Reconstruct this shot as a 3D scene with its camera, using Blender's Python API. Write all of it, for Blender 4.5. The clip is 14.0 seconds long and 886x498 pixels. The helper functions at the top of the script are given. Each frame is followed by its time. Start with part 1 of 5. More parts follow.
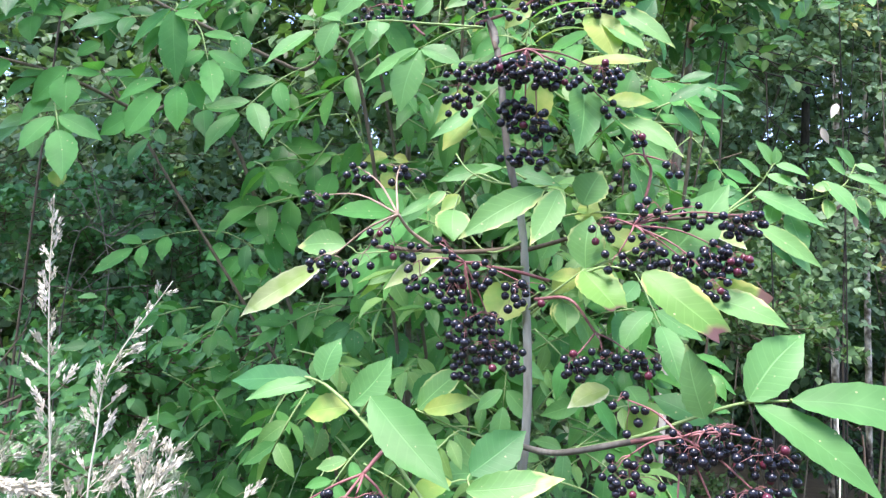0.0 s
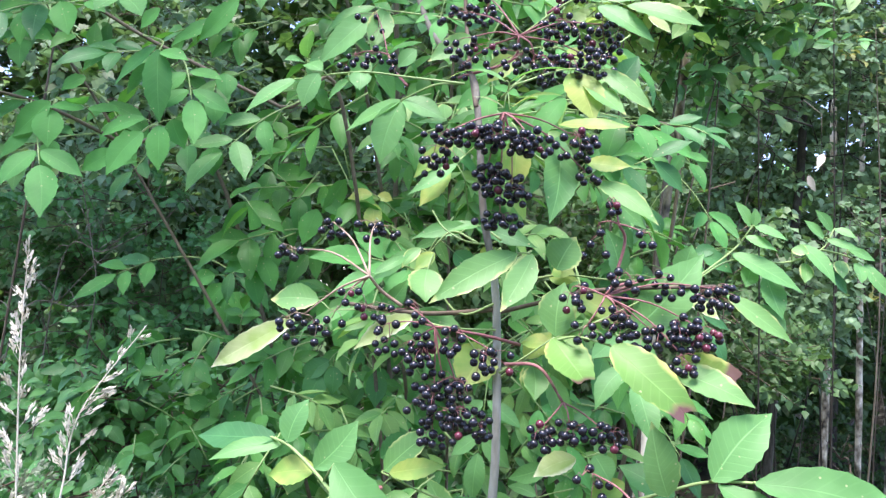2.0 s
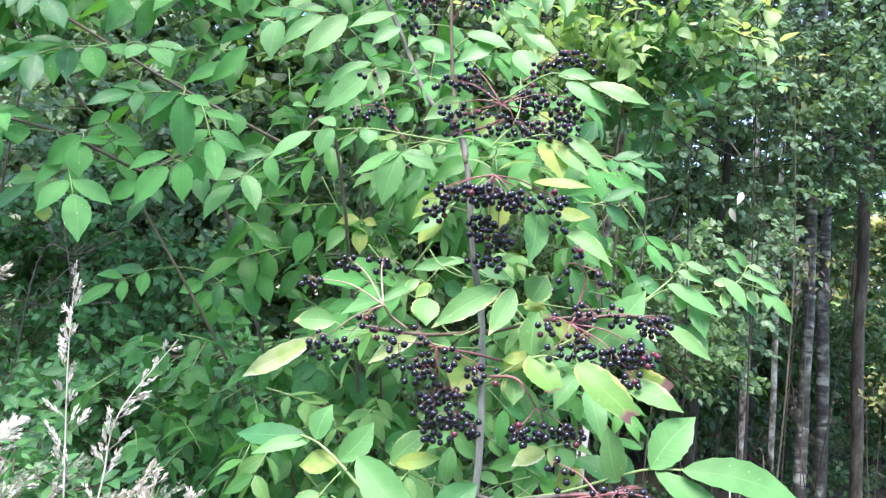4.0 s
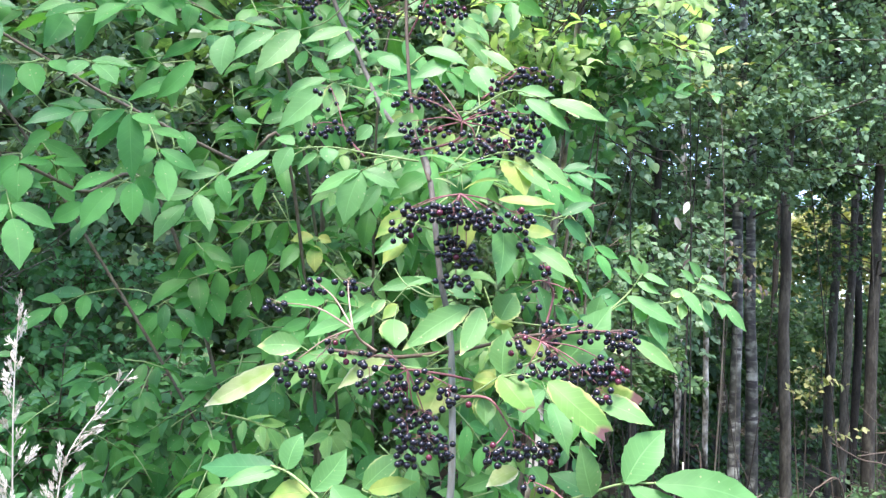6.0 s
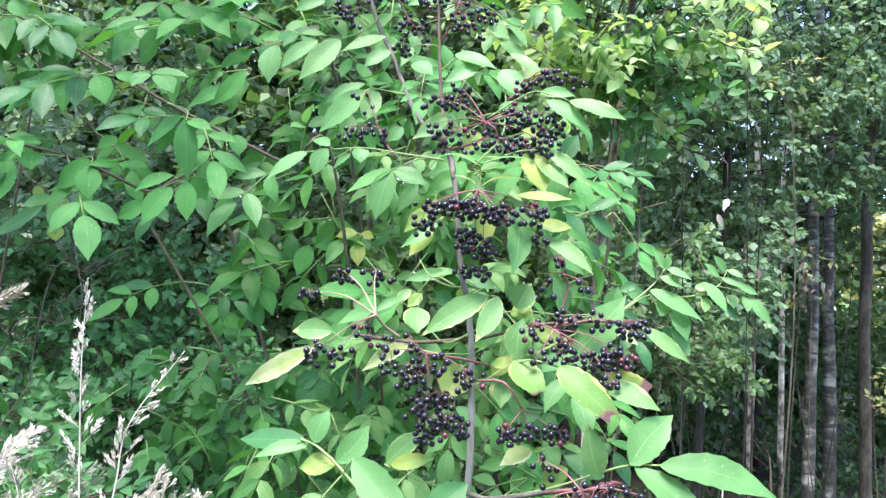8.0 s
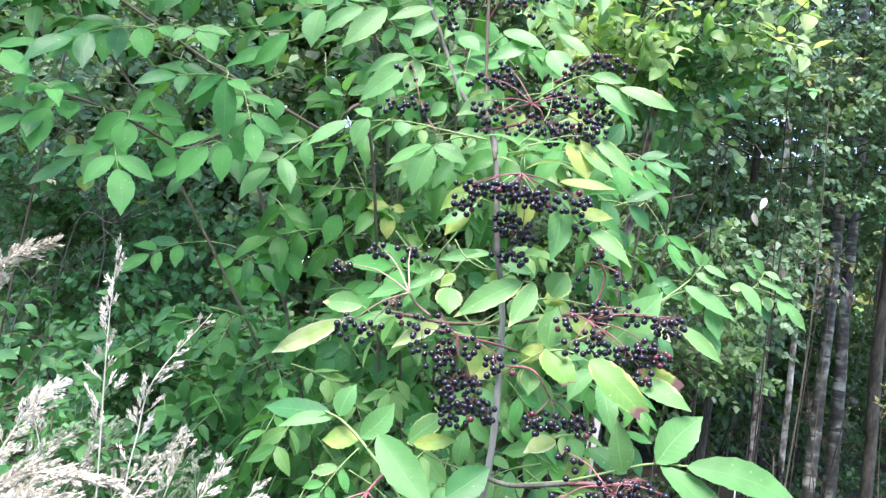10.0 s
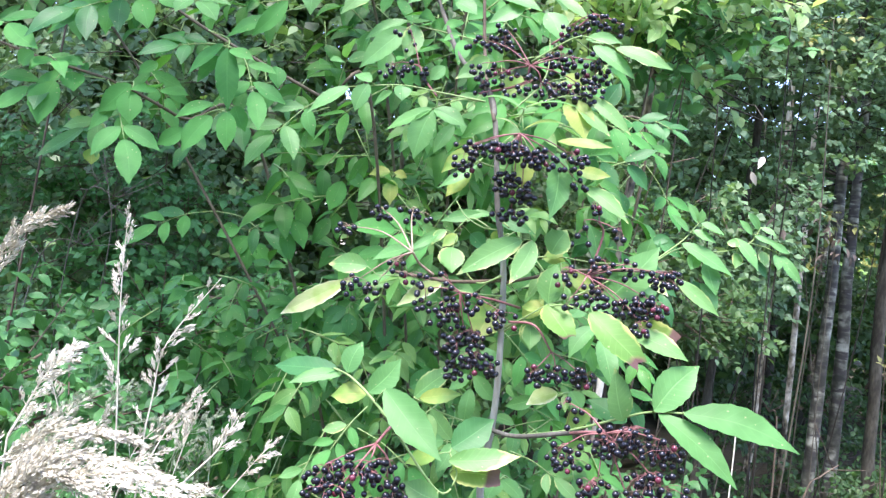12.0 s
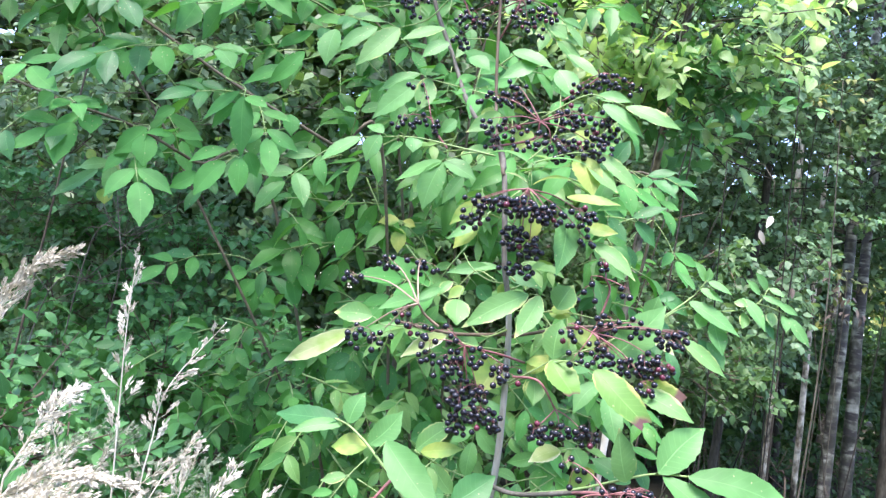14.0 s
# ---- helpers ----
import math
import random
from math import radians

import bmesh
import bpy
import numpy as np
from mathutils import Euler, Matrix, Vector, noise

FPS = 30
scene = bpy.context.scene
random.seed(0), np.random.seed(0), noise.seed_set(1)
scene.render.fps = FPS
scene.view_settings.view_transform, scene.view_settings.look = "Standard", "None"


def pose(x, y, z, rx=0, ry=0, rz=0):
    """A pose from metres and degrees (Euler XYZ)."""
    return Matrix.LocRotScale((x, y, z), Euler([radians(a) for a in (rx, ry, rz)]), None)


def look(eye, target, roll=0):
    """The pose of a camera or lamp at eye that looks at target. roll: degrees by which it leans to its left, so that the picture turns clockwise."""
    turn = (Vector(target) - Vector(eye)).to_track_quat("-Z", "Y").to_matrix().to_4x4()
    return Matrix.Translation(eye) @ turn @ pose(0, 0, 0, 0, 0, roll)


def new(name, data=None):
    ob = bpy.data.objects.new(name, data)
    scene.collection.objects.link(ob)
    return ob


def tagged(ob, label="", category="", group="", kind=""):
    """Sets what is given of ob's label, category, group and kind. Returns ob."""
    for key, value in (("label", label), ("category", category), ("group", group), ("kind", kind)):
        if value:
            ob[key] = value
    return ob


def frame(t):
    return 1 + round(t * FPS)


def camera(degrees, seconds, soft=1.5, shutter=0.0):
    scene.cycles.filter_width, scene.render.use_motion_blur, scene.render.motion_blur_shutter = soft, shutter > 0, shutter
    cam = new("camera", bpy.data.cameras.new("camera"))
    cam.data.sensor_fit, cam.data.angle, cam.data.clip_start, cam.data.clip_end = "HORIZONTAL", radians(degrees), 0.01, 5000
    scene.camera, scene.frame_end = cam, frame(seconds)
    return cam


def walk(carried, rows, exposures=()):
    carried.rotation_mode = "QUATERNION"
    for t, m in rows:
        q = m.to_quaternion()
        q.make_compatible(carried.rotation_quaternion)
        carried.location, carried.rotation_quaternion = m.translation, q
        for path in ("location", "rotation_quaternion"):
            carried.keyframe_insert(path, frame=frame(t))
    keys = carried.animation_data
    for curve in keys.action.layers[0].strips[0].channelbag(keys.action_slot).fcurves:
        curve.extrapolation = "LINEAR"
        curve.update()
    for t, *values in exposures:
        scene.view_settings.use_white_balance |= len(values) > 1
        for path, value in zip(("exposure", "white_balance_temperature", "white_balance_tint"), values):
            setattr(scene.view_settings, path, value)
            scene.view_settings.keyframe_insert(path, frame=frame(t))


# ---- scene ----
cam = camera(61.0, 14.0, soft=1.4)
# seconds, x, y, z, yaw, pitch, lean
PATH = [
    (0, 0.0809, 0.1414, 1.3696, 4.19, 4.06, 3.26),
    (0.5, 0.0594, 0.1783, 1.3861, 3.31, 6.40, 4.09),
    (1, 0.0610, 0.2903, 1.4146, 1.49, 6.84, 2.81),
    (1.5, 0.0886, 0.2789, 1.4178, 0.72, 4.87, 3.14),
    (2, 0.0996, 0.1413, 1.4196, 4.06, 4.53, 5.01),
    (2.2, 0.0771, 0.0721, 1.4364, 2.92, 3.49, 5.01),
    (4.3, 0.0295, -0.0180, 1.4502, -0.85, 4.80, 5.76),
    (4.5, 0.0194, -0.0167, 1.4539, -0.45, 5.43, 5.60),
    (5, -0.0017, -0.0087, 1.4580, 0.55, 6.73, 5.55),
    (5.5, 0.0066, -0.0143, 1.4629, -2.49, 7.51, 5.44),
    (6, 0.0015, -0.0090, 1.4589, -5.89, 5.25, 4.05),
    (6.5, 0.0000, 0.0000, 1.4500, -8.36, 2.00, 1.20),
    (7, 0.0105, -0.0190, 1.4546, -5.37, 3.20, 2.89),
    (7.5, 0.0342, -0.0448, 1.4566, -2.87, 4.10, 3.59),
    (8, 0.0607, -0.0661, 1.4481, -0.16, 4.97, 4.64),
    (8.2, 0.0582, -0.0683, 1.4449, 0.47, 4.97, 5.67),
    (10.3, 0.0318, -0.0523, 1.4545, 0.52, 2.12, 8.91),
    (10.5, 0.0392, -0.0646, 1.4523, 0.70, 1.56, 8.59),
    (11, 0.0393, -0.0758, 1.4467, 0.00, 0.45, 7.96),
    (11.5, 0.0279, -0.0669, 1.4433, -0.41, 0.39, 8.09),
    (12, 0.0372, -0.0745, 1.4397, 0.60, 0.70, 7.75),
    (12.5, 0.0366, -0.0734, 1.4543, 1.83, 3.90, 6.60),
    (13, 0.0391, -0.0856, 1.4486, 2.89, 3.78, 8.03),
    (13.5, 0.0405, -0.0800, 1.4484, 2.74, 4.07, 8.75),
    (14, 0.0374, -0.0760, 1.4473, 1.70, 4.03, 9.53),
]
walk(cam, [(t, pose(x, y, z, 0, 0, yaw) @ pose(0, 0, 0, 90 + pitch) @ pose(0, 0, 0, 0, 0, lean)) for t, x, y, z, yaw, pitch, lean in PATH],
     [(0, 1.46, 6200, 27), (2.2, 1.46, 6200, 27), (4.3, 1.64, 6150, 27), (14, 1.64, 6150, 27)])

# ---------------------------------------------------------------- light
SUN_UP, SUN_TURN = 68.0, 205.0
world = bpy.data.worlds.new("sky")
scene.world = world
world.use_nodes = True
wn = world.node_tree
sky = wn.nodes.new("ShaderNodeTexSky")
sky.sky_type, sky.sun_disc = "NISHITA", False
sky.sun_elevation, sky.sun_rotation = radians(SUN_UP), radians(SUN_TURN)
wn.nodes["Background"].inputs["Strength"].default_value = 0.23
wn.links.new(sky.outputs[0], wn.nodes["Background"].inputs["Color"])
sun_data = bpy.data.lights.new("sun", "SUN")
sun_data.energy, sun_data.angle, sun_data.color = 4.2, radians(28), (1.0, 0.94, 0.84)
sun = new("sun", sun_data)
way = Vector((math.sin(radians(SUN_TURN)) * math.cos(radians(SUN_UP)), math.cos(radians(SUN_TURN)) * math.cos(radians(SUN_UP)), math.sin(radians(SUN_UP))))
sun.matrix_world = look(way * 30, (0, 0, 0))

# ---------------------------------------------------------------- materials


def nodes_of(name):
    m = bpy.data.materials.new(name)
    m.use_nodes = True
    nt = m.node_tree
    nt.nodes.clear()
    return m, nt, nt.nodes.new("ShaderNodeOutputMaterial")


def node(nt, kind, **values):
    n = nt.nodes.new(kind)
    for key, value in values.items():
        n.inputs[key].default_value = value
    return n


def ramp(nt, source, stops):
    n = nt.nodes.new("ShaderNodeValToRGB")
    n.color_ramp.elements[0].position, n.color_ramp.elements[0].color = stops[0][0], (*stops[0][1], 1)
    n.color_ramp.elements[1].position, n.color_ramp.elements[1].color = stops[-1][0], (*stops[-1][1], 1)
    for p, c in stops[1:-1]:
        n.color_ramp.elements.new(p).color = (*c, 1)
    nt.links.new(source, n.inputs[0])
    return n.outputs[0]


def blend(nt, factor, a, b, mode="MIX"):
    n = nt.nodes.new("ShaderNodeMix")
    n.data_type, n.blend_type = "RGBA", mode
    for sock, v in ((n.inputs[0], factor), (n.inputs[6], a), (n.inputs[7], b)):
        if hasattr(v, "links"):
            nt.links.new(v, sock)
        else:
            sock.default_value = v if isinstance(v, float) else (*v, 1)
    return n.outputs[2]


def calc(nt, op, a, b=0.0, c=0.0):
    n = nt.nodes.new("ShaderNodeMath")
    n.operation = op
    for sock, v in zip(n.inputs, (a, b, c)):
        if hasattr(v, "links"):
            nt.links.new(v, sock)
        else:
            sock.default_value = v
    return n.outputs[0]


def leaf_material(name, low, high, edge=None, edge_from=0.6, tip=None, tip_from=0.8, island=False, glow=0.34, gloss=0.46, veins=0.3, blotch=None):
    """A leaf: low to high colour from leaf to leaf, side veins, an edge that has turned, a withered tip; light passes through it."""
    m, nt, out = nodes_of(name)
    link = nt.links.new
    if island:
        rnd = nt.nodes.new("ShaderNodeNewGeometry").outputs["Random Per Island"]
    else:
        rnd = nt.nodes.new("ShaderNodeObjectInfo").outputs["Random"]
    uv = nt.nodes.new("ShaderNodeUVMap")
    sep = nt.nodes.new("ShaderNodeSeparateXYZ")
    link(uv.outputs[0], sep.inputs[0])
    across, along = sep.outputs[0], sep.outputs[1]
    co = nt.nodes.new("ShaderNodeTexCoord")
    col = ramp(nt, rnd, [(0.0, low), (0.55, tuple((a + b) / 2 for a, b in zip(low, high))), (1.0, high)])
    n1 = node(nt, "ShaderNodeTexNoise", Scale=55.0, Detail=4.0)
    link(co.outputs["Object"], n1.inputs["Vector"])
    col = blend(nt, calc(nt, "MULTIPLY", n1.outputs[0], 0.5), col, tuple(0.55 * c for c in low))
    n0 = node(nt, "ShaderNodeTexNoise", Scale=16.0, Detail=2.0)
    link(co.outputs["Object"], n0.inputs["Vector"])
    col = blend(nt, ramp(nt, n0.outputs[0], [(0.45, (0, 0, 0)), (0.75, (0.6, 0.6, 0.6))]), col, (min(1.0, high[0] * 1.25), min(1.0, high[1] * 1.2), high[2] * 1.35))
    side = calc(nt, "ABSOLUTE", calc(nt, "MULTIPLY_ADD", across, 2.0, -1.0))
    height = n1.outputs[0]
    if veins > 0:
        lines = calc(nt, "SINE", calc(nt, "MULTIPLY", calc(nt, "SUBTRACT", along, calc(nt, "MULTIPLY", side, 0.16)), 62.0))
        lines = ramp(nt, lines, [(0.8, (0, 0, 0)), (1.0, (1, 1, 1))])
        rib = ramp(nt, side, [(0.01, (1, 1, 1)), (0.05, (0, 0, 0))])
        vein = calc(nt, "MULTIPLY", calc(nt, "MAXIMUM", calc(nt, "MULTIPLY", lines, 0.22), rib), veins)
        col = blend(nt, vein, col, tuple(min(1.0, 1.7 * c + 0.06) for c in high))
        height = calc(nt, "SUBTRACT", n1.outputs[0], calc(nt, "MULTIPLY", vein, 1.2))
    n2 = node(nt, "ShaderNodeTexNoise", Scale=28.0, Detail=3.0)
    link(co.outputs["Object"], n2.inputs["Vector"])
    if blotch:
        col = blend(nt, ramp(nt, n2.outputs[0], [(0.45, (0, 0, 0)), (0.62, (1, 1, 1))]), col, blotch)
    if edge:
        near = calc(nt, "MAXIMUM", calc(nt, "MULTIPLY", side, 0.86), calc(nt, "MULTIPLY", calc(nt, "POWER", along, 2.0), 0.95))
        near = calc(nt, "MULTIPLY_ADD", calc(nt, "SUBTRACT", n2.outputs[0], 0.5), 1.7, near)
        col = blend(nt, ramp(nt, near, [(edge_from, (0, 0, 0)), (edge_from + 0.35, (1, 1, 1))]), col, edge)
    if tip:
        far = calc(nt, "MULTIPLY_ADD", calc(nt, "SUBTRACT", n2.outputs[0], 0.5), 0.5, calc(nt, "MULTIPLY_ADD", across, 0.08, along))
        col = blend(nt, ramp(nt, far, [(tip_from - 0.03, (0, 0, 0)), (tip_from + 0.05, (1, 1, 1))]), col, blend(nt, n1.outputs[0], tip, tuple(1.9 * c for c in tip)))
    spots = node(nt, "ShaderNodeTexVoronoi", Scale=90.0)
    link(co.outputs["Object"], spots.inputs["Vector"])
    col = blend(nt, calc(nt, "MULTIPLY", calc(nt, "LESS_THAN", spots.outputs["Distance"], 0.09), 0.6), col, (0.45, 0.45, 0.25))
    bump = node(nt, "ShaderNodeBump", Strength=0.35, Distance=0.0015)
    link(height, bump.inputs["Height"])
    skin = node(nt, "ShaderNodeBsdfPrincipled", Roughness=gloss)
    skin.inputs["Specular IOR Level"].default_value = 0.3
    link(col, skin.inputs["Base Color"])
    link(bump.outputs[0], skin.inputs["Normal"])
    thin = nt.nodes.new("ShaderNodeBsdfTranslucent")
    link(blend(nt, 1.0, col, (1.25, 1.28, 0.6), "MULTIPLY"), thin.inputs[0])
    mix = nt.nodes.new("ShaderNodeMixShader")
    mix.inputs[0].default_value = glow
    link(skin.outputs[0], mix.inputs[1])
    link(thin.outputs[0], mix.inputs[2])
    link(mix.outputs[0], out.inputs[0])
    return m


def plain(name, stops, scale=30.0, rough=0.7, bump=0.4, depth=0.002, stretch=(1, 1, 1), spec=0.3, by_object=0.0):
    """A rough surface of two or more colours mixed by noise at two scales."""
    m, nt, out = nodes_of(name)
    link = nt.links.new
    co = nt.nodes.new("ShaderNodeTexCoord")
    mp = nt.nodes.new("ShaderNodeMapping")
    mp.inputs["Scale"].default_value = stretch
    link(co.outputs["Object"], mp.inputs[0])
    a = node(nt, "ShaderNodeTexNoise", Scale=scale, Detail=6.0)
    b = node(nt, "ShaderNodeTexNoise", Scale=scale * 6, Detail=3.0)
    link(mp.outputs[0], a.inputs["Vector"])
    link(mp.outputs[0], b.inputs["Vector"])
    v = calc(nt, "MULTIPLY_ADD", b.outputs[0], 0.35, calc(nt, "MULTIPLY", a.outputs[0], 0.65))
    if by_object:
        v = calc(nt, "MULTIPLY_ADD", calc(nt, "SUBTRACT", nt.nodes.new("ShaderNodeObjectInfo").outputs["Random"], 0.5), by_object, v)
    col = ramp(nt, v, stops)
    bp = node(nt, "ShaderNodeBump", Strength=bump, Distance=depth)
    link(v, bp.inputs["Height"])
    s = node(nt, "ShaderNodeBsdfPrincipled", Roughness=rough)
    s.inputs["Specular IOR Level"].default_value = spec
    link(col, s.inputs["Base Color"])
    link(bp.outputs[0], s.inputs["Normal"])
    link(s.outputs[0], out.inputs[0])
    return m


LEAF = {
    "green": leaf_material("elder_leaf_green", (0.1, 0.29, 0.085), (0.17, 0.41, 0.13)),
    "mid": leaf_material("elder_leaf_full_green", (0.075, 0.235, 0.06), (0.11, 0.3, 0.085), veins=0.2, gloss=0.5),
    # darker copy of the green leaf, inner shade put into its colour
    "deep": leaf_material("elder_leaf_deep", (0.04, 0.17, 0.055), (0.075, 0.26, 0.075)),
    "edge": leaf_material("elder_leaf_yellow_edge", (0.12, 0.3, 0.085), (0.19, 0.41, 0.13), edge=(0.54, 0.6, 0.24), edge_from=0.8),
    "yellow": leaf_material("elder_leaf_yellowing", (0.3, 0.42, 0.1), (0.46, 0.52, 0.14), blotch=(0.2, 0.37, 0.08)),
    "pale": leaf_material("elder_leaf_pale", (0.38, 0.5, 0.2), (0.48, 0.58, 0.28), edge=(0.7, 0.72, 0.52), edge_from=0.7, blotch=(0.28, 0.43, 0.11)),
    "brown": leaf_material("elder_leaf_brown_tip", (0.12, 0.28, 0.055), (0.16, 0.35, 0.075), edge=(0.52, 0.56, 0.17), edge_from=0.74, tip=(0.1, 0.055, 0.05), tip_from=0.93),
    "scorch": leaf_material("elder_leaf_scorched", (0.2, 0.34, 0.06), (0.24, 0.38, 0.08), edge=(0.55, 0.57, 0.19), edge_from=0.66, tip=(0.12, 0.07, 0.06), tip_from=0.8),
    # same elder leaf with the overhang's shade put into its colour
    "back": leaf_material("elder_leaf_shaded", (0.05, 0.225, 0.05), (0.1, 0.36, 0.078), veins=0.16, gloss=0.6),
}
FOLIAGE = {
    "hedge": leaf_material("hedge_leaf", (0.05, 0.18, 0.055), (0.12, 0.33, 0.095), island=True, veins=0.2, glow=0.24),
    "elder": leaf_material("elder_leaf_mass", (0.045, 0.2, 0.045), (0.11, 0.34, 0.07), island=True, veins=0.16, glow=0.34),
    # yellow-green leaf lightened so that its colour carries the sunlight
    "sunny": leaf_material("sunlit_leaf_tone", (0.17, 0.38, 0.12), (0.48, 0.64, 0.3), island=True, veins=0.2, glow=0.5),
    # leaf colour darkened to stand in for shade inside the wood
    "wood": leaf_material("woodland_leaf_shaded", (0.036, 0.095, 0.034), (0.11, 0.22, 0.07), island=True, veins=0.0),
    "aspen": leaf_material("aspen_leaf", (0.1, 0.205, 0.1), (0.23, 0.38, 0.195), island=True, veins=0.0),
    "autumn": leaf_material("turning_leaf", (0.13, 0.2, 0.06), (0.4, 0.4, 0.15), island=True, veins=0.2),
    # yellowing elder leaf, lightened in place of the light it lacks
    "turning": leaf_material("elder_leaf_turning_lit", (0.07, 0.25, 0.06), (0.22, 0.4, 0.11), island=True, veins=0.25, glow=0.3),
    "pale_dead": leaf_material("bleached_leaf", (0.45, 0.42, 0.36), (0.6, 0.57, 0.5), island=True, veins=0.0, glow=0.2),
    "dead": leaf_material("withered_leaf", (0.05, 0.042, 0.03), (0.15, 0.12, 0.085), island=True, veins=0.0, glow=0.2),
}
stem_grey = plain("elder_stem_bark", [(0.3, (0.13, 0.14, 0.115)), (0.5, (0.27, 0.285, 0.25)), (0.75, (0.43, 0.46, 0.42))], 40, 0.75, 0.6, 0.001, (1, 1, 0.25))
branch_grey = plain("elder_branch_bark", [(0.3, (0.06, 0.058, 0.045)), (0.5, (0.11, 0.108, 0.086)), (0.75, (0.22, 0.22, 0.19))], 40, 0.8, 0.6, 0.001, (1, 1, 0.25))
stem_brown = plain("elder_twig_bark", [(0.3, (0.06, 0.048, 0.033)), (0.7, (0.16, 0.125, 0.085))], 60, 0.7, 0.4, 0.001, (1, 1, 0.4))
leafy_bark = plain("shaded_elder_bark", [(0.3, (0.07, 0.06, 0.04)), (0.7, (0.19, 0.165, 0.115))], 60, 0.75, 0.4, 0.001, (1, 1, 0.4))
stem_green = plain("elder_leaf_stalk", [(0.3, (0.17, 0.3, 0.09)), (0.7, (0.3, 0.42, 0.16))], 80, 0.5, 0.2, 0.0005)
stalk_red = plain("berry_stalk", [(0.3, (0.13, 0.045, 0.05)), (0.7, (0.32, 0.15, 0.14))], 120, 0.45, 0.2, 0.0005, by_object=0.2)
stalk_pale = plain("pale_berry_stalk", [(0.3, (0.26, 0.17, 0.12)), (0.7, (0.46, 0.36, 0.26))], 60, 0.5, 0.2, 0.0005)
berry_black = plain("ripe_berry", [(0.3, (0.005, 0.006, 0.01)), (0.7, (0.013, 0.014, 0.022))], 200, 0.22, 0.06, 0.0003, spec=0.55)
berry_red = plain("unripe_berry", [(0.3, (0.07, 0.012, 0.022)), (0.7, (0.14, 0.03, 0.05))], 200, 0.25, 0.06, 0.0003, spec=0.5)
straw = plain("dry_grass", [(0.3, (0.46, 0.44, 0.33)), (0.7, (0.8, 0.77, 0.64))], 60, 0.7, 0.2, 0.0005, (1, 1, 0.3), by_object=0.3)
grass_green = plain("grass_blade", [(0.3, (0.13, 0.27, 0.1)), (0.7, (0.36, 0.48, 0.25))], 20, 0.55, 0.2, 0.0005, (1, 1, 0.2), by_object=0.5)
soil = plain("forest_soil", [(0.3, (0.02, 0.016, 0.01)), (0.55, (0.045, 0.04, 0.02)), (0.75, (0.05, 0.075, 0.025))], 3, 0.95, 0.8, 0.05)
pine_bark = plain("dark_bark", [(0.3, (0.016, 0.015, 0.011)), (0.5, (0.045, 0.042, 0.03)), (0.72, (0.13, 0.124, 0.09))], 14, 0.9, 1.0, 0.012, (1, 1, 0.3), by_object=0.25)


def birch_bark():
    m, nt, out = nodes_of("birch_bark")
    link = nt.links.new
    co = nt.nodes.new("ShaderNodeTexCoord")
    mp = nt.nodes.new("ShaderNodeMapping")
    mp.inputs["Scale"].default_value = (9, 9, 34)
    link(co.outputs["Object"], mp.inputs[0])
    band = node(nt, "ShaderNodeTexNoise", Scale=1.0, Detail=5.0)
    link(mp.outputs[0], band.inputs["Vector"])
    big = node(nt, "ShaderNodeTexNoise", Scale=13.0, Detail=8.0)
    link(co.outputs["Object"], big.inputs["Vector"])
    col = ramp(nt, big.outputs[0], [(0.38, (0.03, 0.031, 0.021)), (0.5, (0.1, 0.104, 0.074)), (0.68, (0.42, 0.43, 0.34))])
    col = blend(nt, ramp(nt, band.outputs[0], [(0.5, (0, 0, 0)), (0.6, (1, 1, 1))]), col, (0.05, 0.045, 0.04))
    bp = node(nt, "ShaderNodeBump", Strength=0.6, Distance=0.004)
    link(band.outputs[0], bp.inputs["Height"])
    s = node(nt, "ShaderNodeBsdfPrincipled", Roughness=0.75)
    link(col, s.inputs["Base Color"])
    link(bp.outputs[0], s.inputs["Normal"])
    link(s.outputs[0], out.inputs[0])
    return m


bark_white = birch_bark()
# birch bark with patches of sunlight painted into its colour
bark_sunfleck = plain("sunflecked_birch_bark", [(0.44, (0.05, 0.042, 0.03)), (0.5, (0.36, 0.3, 0.2)), (0.58, (0.9, 0.82, 0.64))], 5, 0.7, 0.5, 0.003, (1, 1, 0.6))

# ---------------------------------------------------------------- builders


def mesh_of(name, verts, faces, material, uvs=None, smooth=True):
    me = bpy.data.meshes.new(name)
    me.from_pydata(verts, [], faces)
    if uvs is not None:
        lay = me.uv_layers.new(name="UVMap")
        idx = np.empty(len(me.loops), dtype=np.int32)
        me.loops.foreach_get("vertex_index", idx)
        lay.data.foreach_set("uv", np.asarray(uvs, dtype=np.float32)[idx].ravel())
    me.polygons.foreach_set("use_smooth", [smooth] * len(me.polygons))
    me.materials.append(material)
    me.update()
    return me


def child(name, me, parent, label="", kind=""):
    ob = new(name, me)
    ob.parent = parent
    return tagged(ob, label=label, kind=kind)


def thing(name, at, label, category, group="", kind=""):
    ob = new(name)
    ob.location = at
    ob.empty_display_size = 0.05
    return tagged(ob, label, category, group, kind)


def smooth_line(points, steps=6):
    """A Catmull-Rom line through points."""
    p = [Vector(q) for q in points]
    if len(p) == 2:
        return [p[0].lerp(p[1], i / steps) for i in range(steps + 1)]
    p = [p[0] * 2 - p[1], *p, p[-1] * 2 - p[-2]]
    line = []
    for a, b, c, d in zip(p, p[1:], p[2:], p[3:]):
        for i in range(steps):
            t = i / steps
            line.append(0.5 * (2 * b + (c - a) * t + (2 * a - 5 * b + 4 * c - d) * t * t + (3 * b - a - 3 * c + d) * t ** 3))
    return line + [p[-2]]


class Tubes:
    """Round stalks gathered into one mesh."""

    def __init__(self, origin=(0, 0, 0)):
